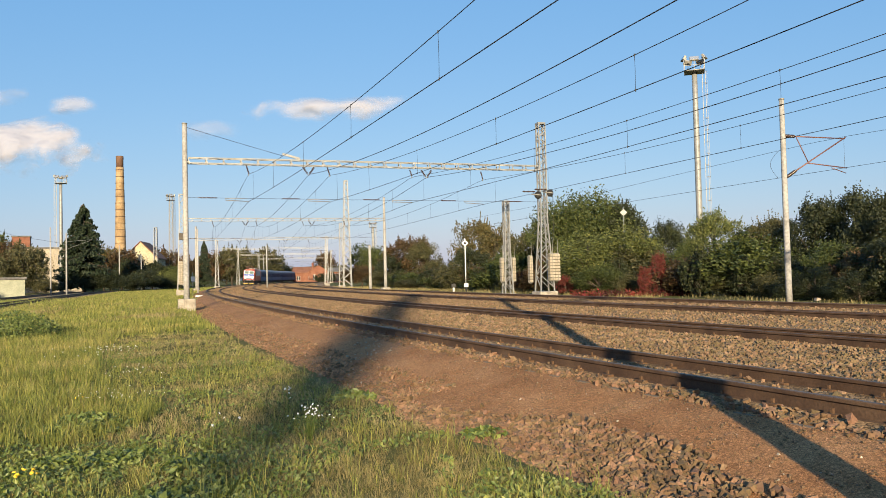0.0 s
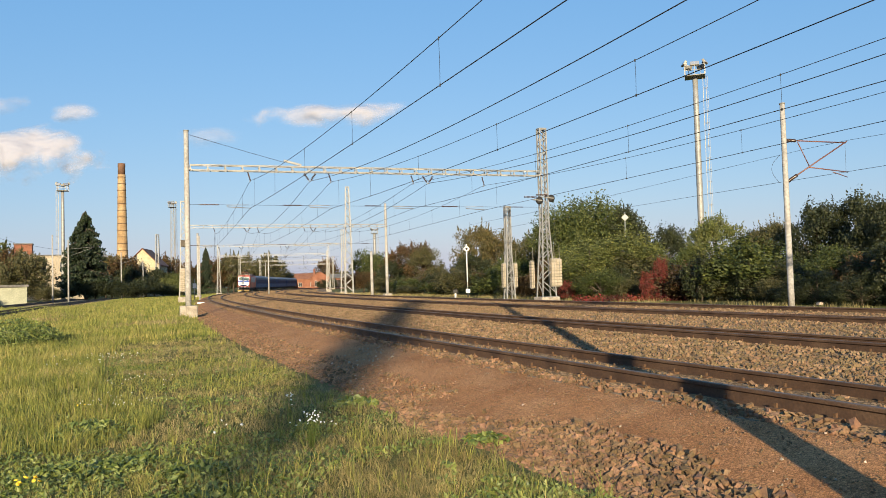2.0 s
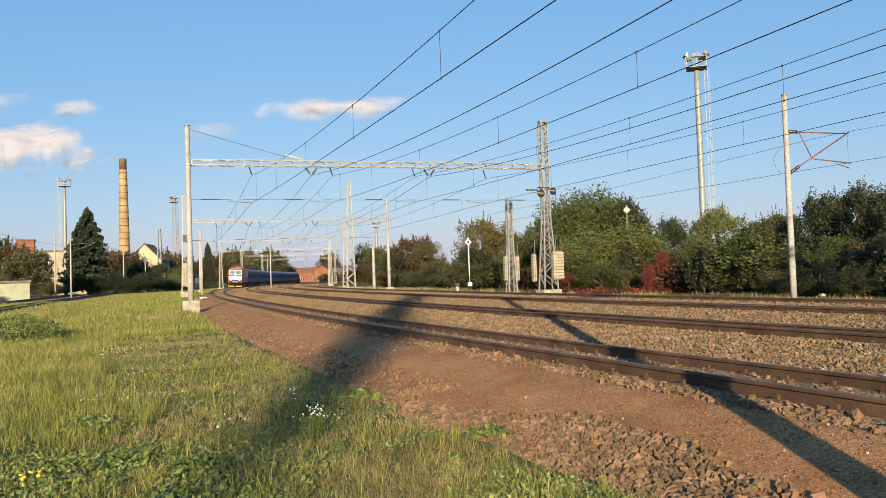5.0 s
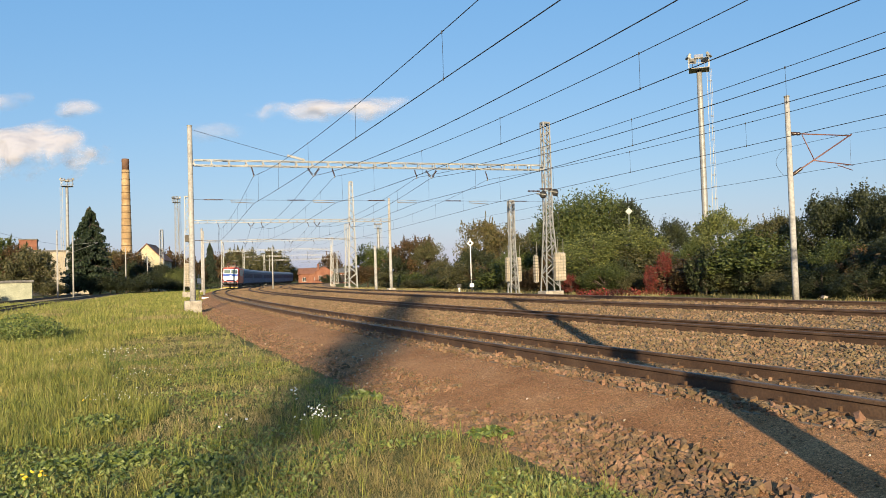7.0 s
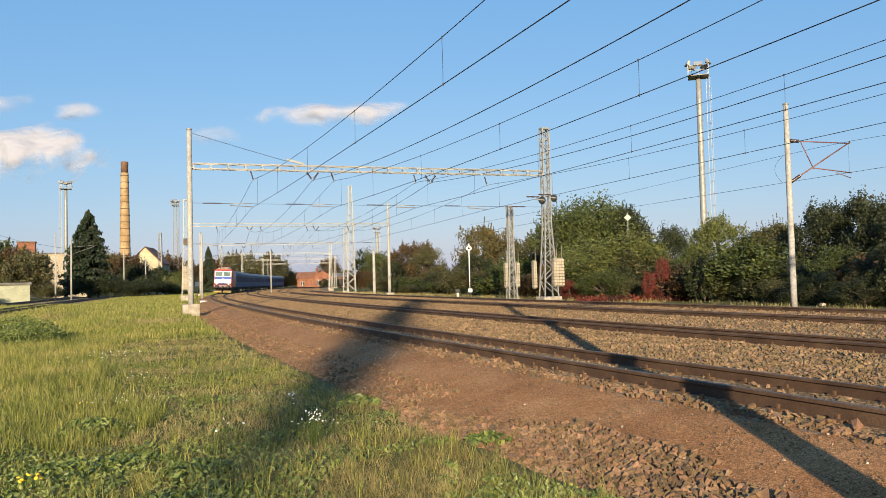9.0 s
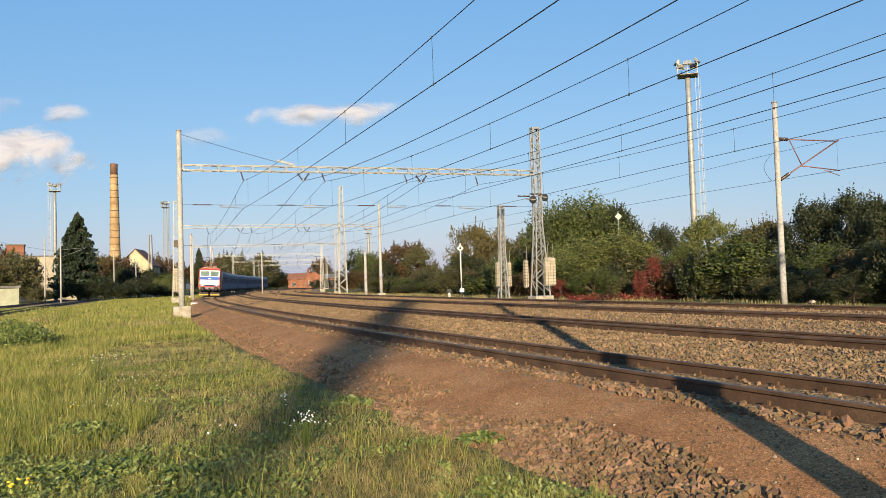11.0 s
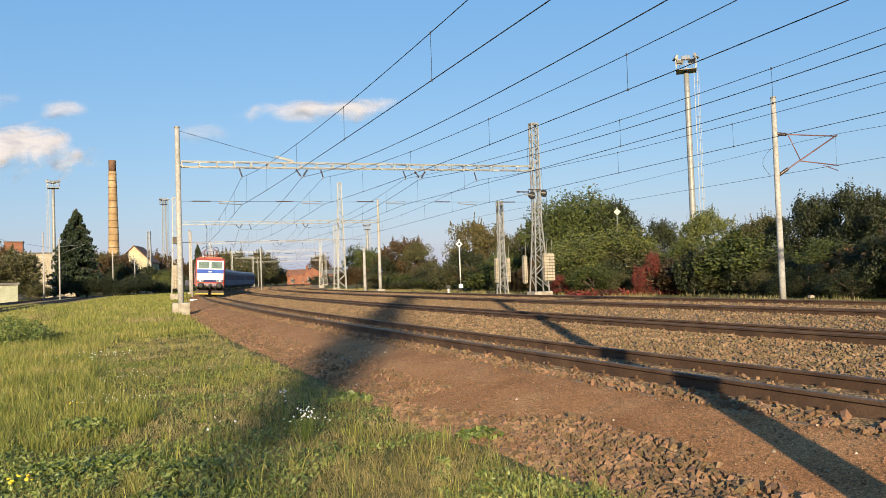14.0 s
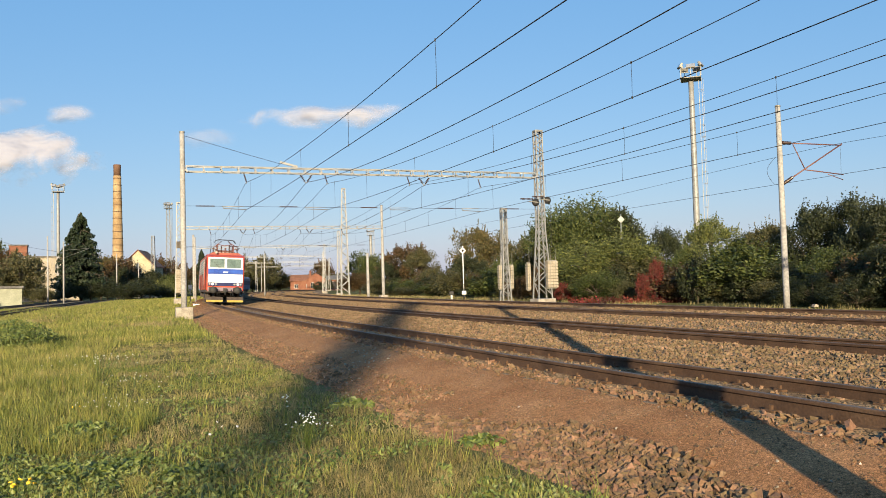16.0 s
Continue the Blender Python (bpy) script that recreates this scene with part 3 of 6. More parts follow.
def cross_span(s, x1, z=5.74):
    """The steady wire under the beam, with its arms."""
    bm = bmesh.new()
    tube(bm, [along(s, -3.3, z), along(s, 7, z - 0.02), along(s, x1, z)], 0.009, 5)
    t = solid("cross_wire", bm, WIRE, None, "thin horizontal cross wire under the gantry beam", "wire", "cross wires")
    for o in (-2.2, 2.35, 7.1, 12.0, 16.5):
        bm = bmesh.new()
        disc_string(bm, along(s, o - 0.5, z), along(s, o + 0.5, z), 0.035, 0.07)
        part("insulator", bm, INSUL, t)
    for i, (off, tz) in enumerate(TRACKS):
        arm = thing("steady_arm", None, "grey steel steady arm holding the contact wire", "steady arm", "steady arms")
        bm = bmesh.new()
        k = 1
        tube(bm, [along(s, off - 1.25 * k, z - 0.05), along(s, off - 1.25 * k, z - 0.12), along(s, off + stagger(s, i), tz + 5.56)], 0.022, 6)
        part("rod", bm, STEEL_OLD, arm)
        bm = bmesh.new()
        tube(bm, [along(s, off - 1.3 * k, z - 0.02), along(s, off - 0.1, z)], 0.02, 6)
        part("brace", bm, STEEL_OLD, arm)
        hang = thing("messenger_hanger", None, "dark insulated hanger of the messenger wire", "insulator", "hangers")
        bm = bmesh.new()
        disc_string(bm, along(s, off - 0.12, BEAM_Z - 0.02), along(s, off + 0.02, tz + 7.12), 0.05, 0.08)
        part("insulator", bm, INSUL, hang)
        bm = bmesh.new()
        tube(bm, [along(s, off, tz + 7.12), along(s, off, tz + 7.02)], 0.03, 6)
        part("clamp", bm, STEEL_OLD, hang)


def vee(s, off):
    t = thing("vee_insulator", None, "dark vee-shaped insulator pair under the beam", "insulator", "vee insulators")
    for k in (-1, 1):
        bm = bmesh.new()
        disc_string(bm, along(s, off + k * 0.33, BEAM_Z - 0.03), along(s, off + k * 0.06, 7.2), 0.075, 0.085)
        part("insulator", bm, INSUL, t)
    bm = bmesh.new()
    tube(bm, [along(s, off - 0.08, 7.2), along(s, off, 7.12), along(s, off + 0.08, 7.2)], 0.025, 6)
    part("clamp", bm, STEEL_OLD, t)


def tension_wheel(m):
    """A grooved tensioning wheel in its fork, with the rope down to the weights."""
    t = thing("rope_tensioner", m, "dark grooved rope tensioner on the lattice mast", "tensioner", "rope tensioners")
    bm = bmesh.new()
    lathe(bm, [(0.06, -0.05), (0.24, -0.05), (0.2, 0), (0.24, 0.05), (0.06, 0.05)], 18, pose(0, 0, 0, 90))
    part("wheel", bm, BLACK, t)
    bm = bmesh.new()
    bar(bm, (-0.45, 0.08, 0.05), (0.15, 0.08, 0), 0.05)
    bar(bm, (-0.45, -0.08, 0.05), (0.15, -0.08, 0), 0.05)
    part("fork", bm, STEEL_OLD, t)
    bm = bmesh.new()
    tube(bm, [(0.2, 0, 0), (0.2, 0, -2.9)], 0.012, 5)
    part("rope", bm, WIRE, t)
    bm = bmesh.new()
    disc_string(bm, (-0.2, 0, 0.22), (-1.1, 0, 0.22), 0.06, 0.09)
    part("insulator", bm, INSUL, t)


def weight_stack(m, cols=2, rows=9, w=0.42, h=0.19, label="pale stack of concrete tension weights on the mast"):
    t = thing("tension_weights", m, label, "weights", "tension weights")
    bm = bmesh.new()
    block(bm, -w / 2, -0.17, 0, w / 2, 0.17, h - 0.02, 0.015)
    me = mesh_of("weight", bm, WEIGHT)
    for c in range(cols):
        for r in range(rows):
            ob = new("weight", me)
            ob.matrix_basis = pose((c - (cols - 1) / 2) * (w + 0.015), 0, r * h)
            ob.parent = t
    for c in range(cols):
        bm = bmesh.new()
        tube(bm, [((c - (cols - 1) / 2) * (w + 0.015), -0.19, -0.05), ((c - (cols - 1) / 2) * (w + 0.015), -0.19, rows * h + 0.9)], 0.015, 6)
        part("rod", bm, STEEL_OLD, t)
    for z in (rows * h + 0.02, -0.03):
        bm = bmesh.new()
        bar(bm, (-w * cols / 2, 0, z), (w * cols / 2, 0, z), 0.06)
        part("crossbar", bm, STEEL_OLD, t)
    return t


def make_gantries():
    # the portal just out of view beside the camera
    concrete_mast(pose(2.68, 2.7, -0.42), 10.3, 0.145, 0.135, foot=False)
    p = Vector((3.12, 2.7, BEAM_Z))
    portal_beam(pose(p.x - 0.25, p.y - 0.18, p.z, 0, 0, 24.7), 21.4)
    lattice_mast(on_line(-4.0, 18.5, -0.1), 10.9)
    # first portal in view
    concrete_mast(on_line(38.8, -3.38, 0.2), 9.6, 0.155, 0.13)
    portal_beam(on_line(38.8, -3.2, BEAM_Z) @ pose(0, 0, 0, 0, -0.4, 0), 21.4)
    lattice_mast(on_line(38.8, 18.5, -0.05), 10.85, 0.98, 0.46, 0.42, leg=0.075)
    tension_wheel(on_line(38.6, 18.95, 6.3))
    tension_wheel(on_line(38.6, 18.1, 6.15))
    weight_stack(on_line(38.5, 19.05, 0.66), 2, 9, 0.36)
    weight_stack(on_line(39.3, 17.75, 0.56), 1, 9, 0.22)
    # second portal
    lattice_mast(on_line(81.0, -3.25, 0.25), 10.2, 0.9, 0.42, 0.7)
    weight_stack(on_line(80.6, -3.2, 0.9), 2, 12, 0.4, 0.2)
    bm = bmesh.new()
    block(bm, -0.3, -0.3, 0, 0.3, 0.3, 0.7, 0.04)
    solid("switch_box", bm, CINDER, on_line(80.5, -3.2, 5.6), "dark switch box on the lattice mast", "switch box")
    portal_beam(on_line(81.0, -3.1, BEAM_Z), 22.0)
    concrete_mast(on_line(81.0, 18.95, -0.1), 10.4)
    # third to sixth
    for k, s in enumerate(SUPPORTS[3:7]):
        if k == 0:
            concrete_mast(on_line(s, -3.3, 0.0), 9.8, 0.2, 0.16)
        else:
            lattice_mast(on_line(s, -3.3, 0.0), 9.6, 0.8, 0.4, 0.6)
        portal_beam(on_line(s, -3.1, BEAM_Z), 22.6)
        lattice_mast(on_line(s, 19.6, -0.1), 10.2, 0.8, 0.4, 0.6)
    for s, x1 in zip(SUPPORTS[1:6], (18.4, 18.6, 19, 19, 19)):
        cross_span(s, x1)
        vee(s, 3.38)
        vee(s, 10.6)
    # stay of the beam
    bm = bmesh.new()
    tube(bm, [along(38.8, -3.3, 9.6), along(38.8, -0.2, 8.75), along(38.8, 1.9, 8.2)], 0.012, 5)
    st = solid("stay_rope", bm, WIRE, None, "steel stay rope from mast top to beam", "wire")
    bm = bmesh.new()
    bar(bm, along(38.8, 1.9, 8.3), along(38.8, 2.9, 8.05), 0.09, 0.12)
    part("turnbuckle", bm, STEEL, st)
    # free standing masts on the far side
    lattice_mast(on_line(46.0, 19.2, -0.3), 6.75, 0.66, 0.36, 0.5, "low silver lattice mast with weight stacks")
    weight_stack(on_line(45.9, 18.72, 0.6), 1, 9, 0.22)
    weight_stack(on_line(45.9, 19.65, 0.6), 1, 9, 0.24)
    lattice_mast(on_line(116.0, 19.85, -0.3), 16.8, 1.25, 0.5, 0.0, "tall tapering silver lattice pylon", leg=0.13)
    concrete_mast(on_line(86.0, 18.2, -0.3), 5.3, 0.19, 0.16, "short bare concrete post", False)
    m = concrete_mast(on_line(19.0, 19.3, -0.35), 8.5, 0.13, 0.10, "slender pale concrete mast with a red bracket arm", False)


def bracket_arm():
    """The hinged arm on the single mast, reaching away from the line."""
    t = thing("bracket_arm", on_line(19.0, 19.3, 0), "reddish tubular bracket arm with insulators on a mast", "bracket arm")
    for name, a, b, r in (("top_tube", (0.6, 0, 6.62), (3.55, 0, 6.66), 0.026), ("strut", (0.6, 0, 5.15), (3.6, 0, 6.72), 0.03), ("steady_tube", (1.35, 0, 5.52), (3.6, 0, 5.38), 0.024), ("brace", (0.75, 0, 6.58), (1.4, 0, 5.5), 0.02), ("steady_arm", (2.7, 0, 5.36), (3.55, 0, 5.16), 0.018)):
        bm = bmesh.new()
        tube(bm, [a, b], r, 8)
        part(name, bm, RED_STEEL, t)
    for a, b in (((0.14, 0, 6.62), (0.65, 0, 6.62)), ((0.14, 0, 4.9), (0.65, 0, 5.18))):
        bm = bmesh.new()
        disc_string(bm, a, b, 0.075, 0.07)
        part("insulator", bm, INSUL, t)
    bm = bmesh.new()
    tube(bm, [(3.5, 0, 6.66), (3.48, 0, 5.35)], 0.006, 4)
    part("dropper", bm, WIRE, t)


make_wires()
make_gantries()
bracket_arm()

# ---- vegetation ----
BARK = surface("grey-brown bark", [(0.053, 0.038, 0.026), (0.098, 0.075, 0.056)], 6, 0.95, bump=0.6)


def leaves(name, colors):
    return surface(name, colors, 0.55, 0.6, bump=0, fine=5, vary=0.5, island=True, translucent=0.28)


LEAF = [
    leaves("green leaves", [(0.041, 0.056, 0.012), (0.067, 0.086, 0.018), (0.098, 0.113, 0.026)]),
    leaves("olive leaves", [(0.053, 0.054, 0.017), (0.082, 0.078, 0.026), (0.120, 0.105, 0.038)]),
    leaves("yellow-green leaves", [(0.070, 0.086, 0.019), (0.114, 0.129, 0.031), (0.170, 0.164, 0.049)]),
    leaves("dark green leaves", [(0.017, 0.024, 0.008), (0.030, 0.038, 0.011), (0.045, 0.054, 0.016)]),
    leaves("russet autumn leaves", [(0.045, 0.033, 0.012), (0.090, 0.056, 0.018), (0.135, 0.075, 0.022)]),
    leaves("pale autumn leaves", [(0.075, 0.067, 0.018), (0.113, 0.093, 0.026), (0.165, 0.128, 0.038)])]
RED_LEAF = leaves("crimson creeper leaves", [(0.066, 0.020, 0.011), (0.143, 0.029, 0.015), (0.231, 0.054, 0.026)])
NEEDLE = leaves("dark spruce needles", [(0.011, 0.022, 0.010), (0.021, 0.036, 0.013), (0.034, 0.049, 0.018)])
COLOR_WORDS = ["dense green", "olive green", "yellow-green", "dark green", "russet autumn", "pale autumn"]


def leaf_cards(rng, centers, size, normals=None, long=1.35):
    """Small bent leaves, two triangles each, at centers."""
    n = len(centers)
    a = rng.normal(size=(n, 3))
    if normals is not None:
        a = a * 0.8 + normals
    a /= np.linalg.norm(a, axis=1)[:, None] + 1e-9
    b = np.cross(a, rng.normal(size=(n, 3)))
    b /= np.linalg.norm(b, axis=1)[:, None] + 1e-9
    c = np.cross(a, b)
    sz = size * rng.uniform(0.6, 1.35, (n, 1))
    v = np.stack([centers - b * sz * long / 2, centers + c * sz * 0.42 + a * sz * 0.12, centers + b * sz * long / 2, centers - c * sz * 0.42 + a * sz * 0.12], 1).reshape(-1, 3)
    f = np.arange(4 * n).reshape(-1, 4)
    return v, f


def tree_meshes(seed, kind, shrub, aspect=1.0, count=9000):
    """Trunk and crown of a tree of unit height and unit width; aspect: width over height where it will stand."""
    rng = np.random.default_rng(seed)
    k = 46 if not shrub else 40
    u = rng.normal(size=(k, 3))
    u /= np.linalg.norm(u, axis=1)[:, None]
    r = rng.uniform(0.3, 1.0, (k, 1)) ** 0.5
    lo = 0.16 if not shrub else 0.0
    mid, half = (1 + lo) / 2, (1 - lo) / 2
    cl = u * r * np.array([0.42, 0.42, half * 0.84]) + np.array([0, 0, mid])
    # fuller below, drawn in towards the top
    cl[:, :2] *= (1.12 - 0.45 * np.clip((cl[:, 2] - 0.45) / 0.55, 0, 1))[:, None]
    sp = rng.uniform(0.07, 0.2, k)
    which = rng.integers(k, size=count)
    d = rng.normal(size=(count, 3))
    d /= np.linalg.norm(d, axis=1)[:, None]
    rad = sp[which] * rng.uniform(0.1, 1.0, count) ** 0.5 * (1 + 0.1 * rng.normal(size=count))
    tall = np.array([1, 1, min(1.5, max(0.7, aspect)) * 1.1])
    pts = cl[which] + d * rad[:, None] * tall
    # rising twigs, thin towards the tip, that break the outline
    m, n = 70, 12
    root = cl[rng.integers(k, size=m)]
    out = root - np.array([0, 0, mid * 0.6])
    out /= np.linalg.norm(out, axis=1)[:, None]
    out = out * np.array([0.7, 0.7, 1.0]) + np.array([0, 0, 0.35])
    reach = rng.uniform(0.07, 0.17, (m, 1, 1))
    step = np.linspace(0.3, 1, n)[None, :, None]
    spray = root[:, None, :] + out[:, None, :] * reach * step + rng.normal(size=(m, n, 3)) * 0.013 * (1.2 - step)
    spray = spray.reshape(-1, 3)
    spray = spray[spray[:, 2] < 1.07]
    pts = np.concatenate([pts, spray])
    pts[:, 2] = np.where(pts[:, 2] < 0.01, rng.uniform(0.01, 0.2, len(pts)), pts[:, 2])
    d = np.concatenate([d, rng.normal(size=(len(spray), 3))])
    v, f = leaf_cards(rng, pts, 2.35 / math.sqrt(count), d)
    bm = bmesh.new()
    tube(bm, [(0, 0, -0.02), (0.01, 0.01, lo + 0.1), (0.0, 0.02, mid), (0.01, 0, 0.86)], 0.022, 7, 0.005)
    for c in cl[:18]:
        z0 = lo * 0.5 + 0.35 * c[2]
        tube(bm, [(0, 0, z0), (c[0] * 0.5, c[1] * 0.5, (z0 + c[2]) / 2 + 0.03), tuple(c)], 0.009, 5, 0.003)
    return mesh_of("trunk", bm, BARK), soup("crown", v, f, LEAF[kind] if kind < 6 else RED_LEAF)


TREES = {}


def plant(rows, shrub, where, count=9000):
    for x, y, h, w, kind in rows:
        aspect = 0.6 if w < 0.75 * h else 1.0 if w < 1.3 * h else 1.7
        key = (kind, shrub, aspect, count)
        if key not in TREES:
            TREES[key] = tree_meshes(11 + kind * 7 + shrub * 3 + int(aspect * 50), kind, shrub, aspect, count)
        name = "shrub" if shrub else "tree"
        t = thing(name, Matrix.LocRotScale((x, y, ground_z(x, y)), Euler((0, 0, random.uniform(0, 6.28))), (w * 1.12, w * 1.12, h)),
                  COLOR_WORDS[kind] + (" bushy shrub " if shrub else " leafy tree ") + where, name, "woods " + where)
        for nm, me in zip(("trunk", "crown"), TREES[key]):
            ob = new(nm, me)
            ob.parent = t


# x, y, height, width, kind
BELT_TALL = [(12.2, 76.0, 9.0, 7.3, 0), (15.5, 78.0, 10.1, 8.6, 0), (18.1, 76.0, 8.3, 5.6, 3), (19.3, 66.0, 5.8, 4.6, 3),
    (19.1, 54.0, 5.9, 4.2, 2), (21.6, 50.0, 5.1, 3.7, 1), (21.2, 52.0, 4.5, 3.4, 3), (22.3, 46.0, 5.6, 4.7, 3),
    (23.6, 45.0, 6.0, 5.0, 3), (23.3, 41.0, 5.3, 3.6, 3), (25.4, 40.0, 5.6, 5.0, 3), (26.3, 38.0, 5.1, 4.8, 3)]
# x, y, height, width, kind
BELT_LOW = [(11.0, 58.0, 4.2, 6.4, 2), (13.5, 57.0, 4.6, 6.3, 2), (9.2, 62.0, 3.5, 4.1, 4), (16.8, 53.0, 3.4, 3.1, 0),
    (17.8, 45.0, 2.5, 4.3, 1), (16.4, 44.0, 1.7, 2.9, 1), (18.4, 41.0, 2.2, 3.3, 3), (19.2, 38.0, 2.8, 3.6, 0),
    (19.6, 35.0, 2.6, 3.1, 3), (19.8, 33.0, 2.7, 3.2, 3), (15.7, 48.0, 1.8, 2.8, 1), (6.8, 66.0, 1.8, 3.9, 4),
    (10.7, 53.0, 2.0, 3.5, 0), (9.0, 57.0, 1.7, 3.4, 3), (17.4, 36.0, 1.6, 2.7, 3), (17.8, 33.0, 1.3, 2.7, 3)]
# x, y, height, width, kind
MIDDLE = [(-13.1, 135.0, 7.6, 7.0, 0), (-5.5, 122.0, 7.9, 8.5, 4), (-3.1, 120.0, 7.4, 5.3, 1), (-8.2, 118.0, 4.8, 5.2, 3),
    (-1.1, 116.0, 4.1, 4.3, 1), (4.4, 108.0, 9.9, 6.0, 5), (7.4, 104.0, 8.2, 6.5, 5), (3.7, 98.0, 4.9, 5.8, 3),
    (10.0, 92.0, 7.1, 6.1, 1), (5.3, 84.0, 2.5, 6.8, 4), (1.1, 98.0, 2.4, 5.1, 1), (8.0, 90.0, 4.5, 5.3, 0),
    (-13.3, 125.0, 3.5, 5.5, 4), (-1.6, 108.0, 2.6, 4.8, 4)]
# x, y, height, width, kind
LEFT_SIDE = [(-71.5, 123.5, 8.9, 7.3, 4), (-67.6, 117.0, 4.0, 4.4, 1), (-74.1, 123.5, 11.4, 8.2, 0), (-73.6, 175.5, 9.3, 9.8, 4),
    (-56.8, 145.6, 4.0, 7.0, 3), (-62.1, 143.0, 3.7, 6.4, 3), (-76.0, 208.0, 11.0, 10.7, 4), (-58.0, 166.4, 4.9, 7.4, 0),
    (-62.0, 119.6, 2.4, 3.9, 1), (-56.8, 140.4, 2.9, 7.3, 3), (-64.1, 140.4, 3.4, 6.2, 3), (-65.3, 195.0, 7.9, 7.2, 4),
    (-56.4, 153.4, 2.7, 5.6, 3)]
# x, y, height, width, kind
FAR_END = [(-75.6, 290.0, 14.0, 12.8, 1), (-66.3, 285.0, 14.0, 14.7, 1), (-62.9, 300.0, 7.0, 11.0, 5), (-51.1, 330.0, 12.9, 10.9, 4),
    (-39.7, 300.0, 6.4, 11.0, 1), (-79.3, 280.0, 9.2, 12.4, 1), (-64.0, 260.0, 8.4, 11.5, 1), (-73.6, 250.0, 8.0, 11.0, 4),
    (-58.3, 330.0, 6.3, 14.6, 1), (-29.6, 260.0, 4.1, 13.4, 4)]


plant(BELT_TALL, False, "behind the tracks", 15000)
plant(BELT_LOW, True, "beside the tracks", 15000)
plant(MIDDLE, False, "beyond the masts")
LEFT_SIDE += [(-66.5, 121.0, 8.7, 7.2, 1), (-70.0, 126.0, 7.0, 6.0, 4)]
plant(LEFT_SIDE, False, "beyond the meadow siding", 6000)
plant(FAR_END, False, "near the far station", 5000)


def undergrowth():
    """Low dense bushes that close the foot of the wood."""
    rows = []
    for k in range(20):
        s = 3 + 2.5 * k
        p = along(s, 23.2 + 0.7 * math.sin(k * 2.1) + 0.05 * s)
        rows.append((p.x, p.y, 1.9 + 0.9 * math.sin(k * 1.3), 2.1, (3, 3, 4, 3, 1)[k % 5]))
    plant(rows, True, "at the wood's foot", 6000)
    rows = []
    for k in range(26):
        s = 4 + 4.2 * k
        p = along(s, 27.0 + 1.2 * math.sin(k * 1.7) - (0.03 * max(0, s - 50)))
        rows.append((p.x, p.y, 3.0 + 0.8 * math.sin(k * 2.3) - 0.012 * s, 5.2, (3, 1, 0, 4)[k % 4]))
    plant(rows, True, "inside the wood", 6000)


undergrowth()


def far_hedges():
    """Tree lines and hedges that close the view along the ground."""
    plant([(-86 + 5.2 * k, 312 + 6 * math.sin(k), 5.2 + 1.6 * math.sin(k * 1.9), 8.0, (1, 4, 3, 1)[k % 4]) for k in range(14)], False, "beyond the station", 4000)
    plant([(-98 + 5.8 * k, 232 + 5 * math.sin(k * 2), 10.2 + 1.7 * math.sin(k * 1.3), 8.8, (4, 1, 0, 4, 5)[k % 5]) for k in range(7)], False, "behind the houses", 4000)
    plant([(-85.8, 150.8, 5.5, 6.5, 4), (-78.7, 148.2, 3.7, 5.7, 1), (-101.4, 184.6, 12.0, 8.5, 5), (-92.3, 187.2, 11.0, 7.2, 5), (-81.9, 189.8, 11.2, 7.2, 5)], False, "round the cream building", 6000)
    plant([(-69.5, 170.3, 6.8, 7.8, 3), (-63.1, 166.4, 6.0, 7.3, 3), (-58.5, 163.8, 4.2, 5.9, 2), (-75.4, 170.3, 7.3, 7.2, 4)], False, "before the yellow house", 6000)
    plant([(-42.5, 266, 3.4, 4.2, 3), (-39.5, 268, 4.0, 3.6, 3), (-33.5, 262, 2.6, 4.4, 1)], True, "before the station", 4000)
    plant([(-57.0, 160, 3.1, 4.6, 2), (-54.2, 158, 2.9, 3.6, 2)], True, "at the lane's end", 6000)
    plant([(-55.5, 91.5, 1.6, 3.6, 3), (-58.5, 92, 2.0, 4.0, 1)], True, "before the container hut", 6000)


far_hedges()


def red_creeper():
    rng = np.random.default_rng(77)
    for x, y, h, w, label in ((13.3, 47.6, 2.75, 1.2, "crimson creeper climbing over a shrub"), (12.4, 47.3, 1.9, 1.0, "low crimson creeper at a shrub's foot"), (8.6, 54.5, 1.4, 1.3, "dull crimson bush beside the weights")):
        me = tree_meshes(int(x * 7), 6, True)
        t = thing("creeper", Matrix.LocRotScale((x, y, -0.4), None, (w, w, h)), label, "creeper", "red creepers")
        for nm, m in zip(("stem", "foliage"), me):
            ob = new(nm, m)
            ob.parent = t
    # trailing runners along the edge of the ballast
    P = []
    for _ in range(2600):
        x = rng.uniform(8.2, 14.6)
        y = 48.0 - (x - 11.5) * 0.45 + rng.normal() * 0.5
        P.append((x, y, -0.42 + abs(rng.normal()) * 0.16))
    v, f = leaf_cards(rng, np.array(P), 0.10)
    tagged(new("ground_creeper", soup("ground_creeper", v, f, RED_LEAF)), "crimson creeper trailing on the ground", "creeper", kind="stuff")


red_creeper()


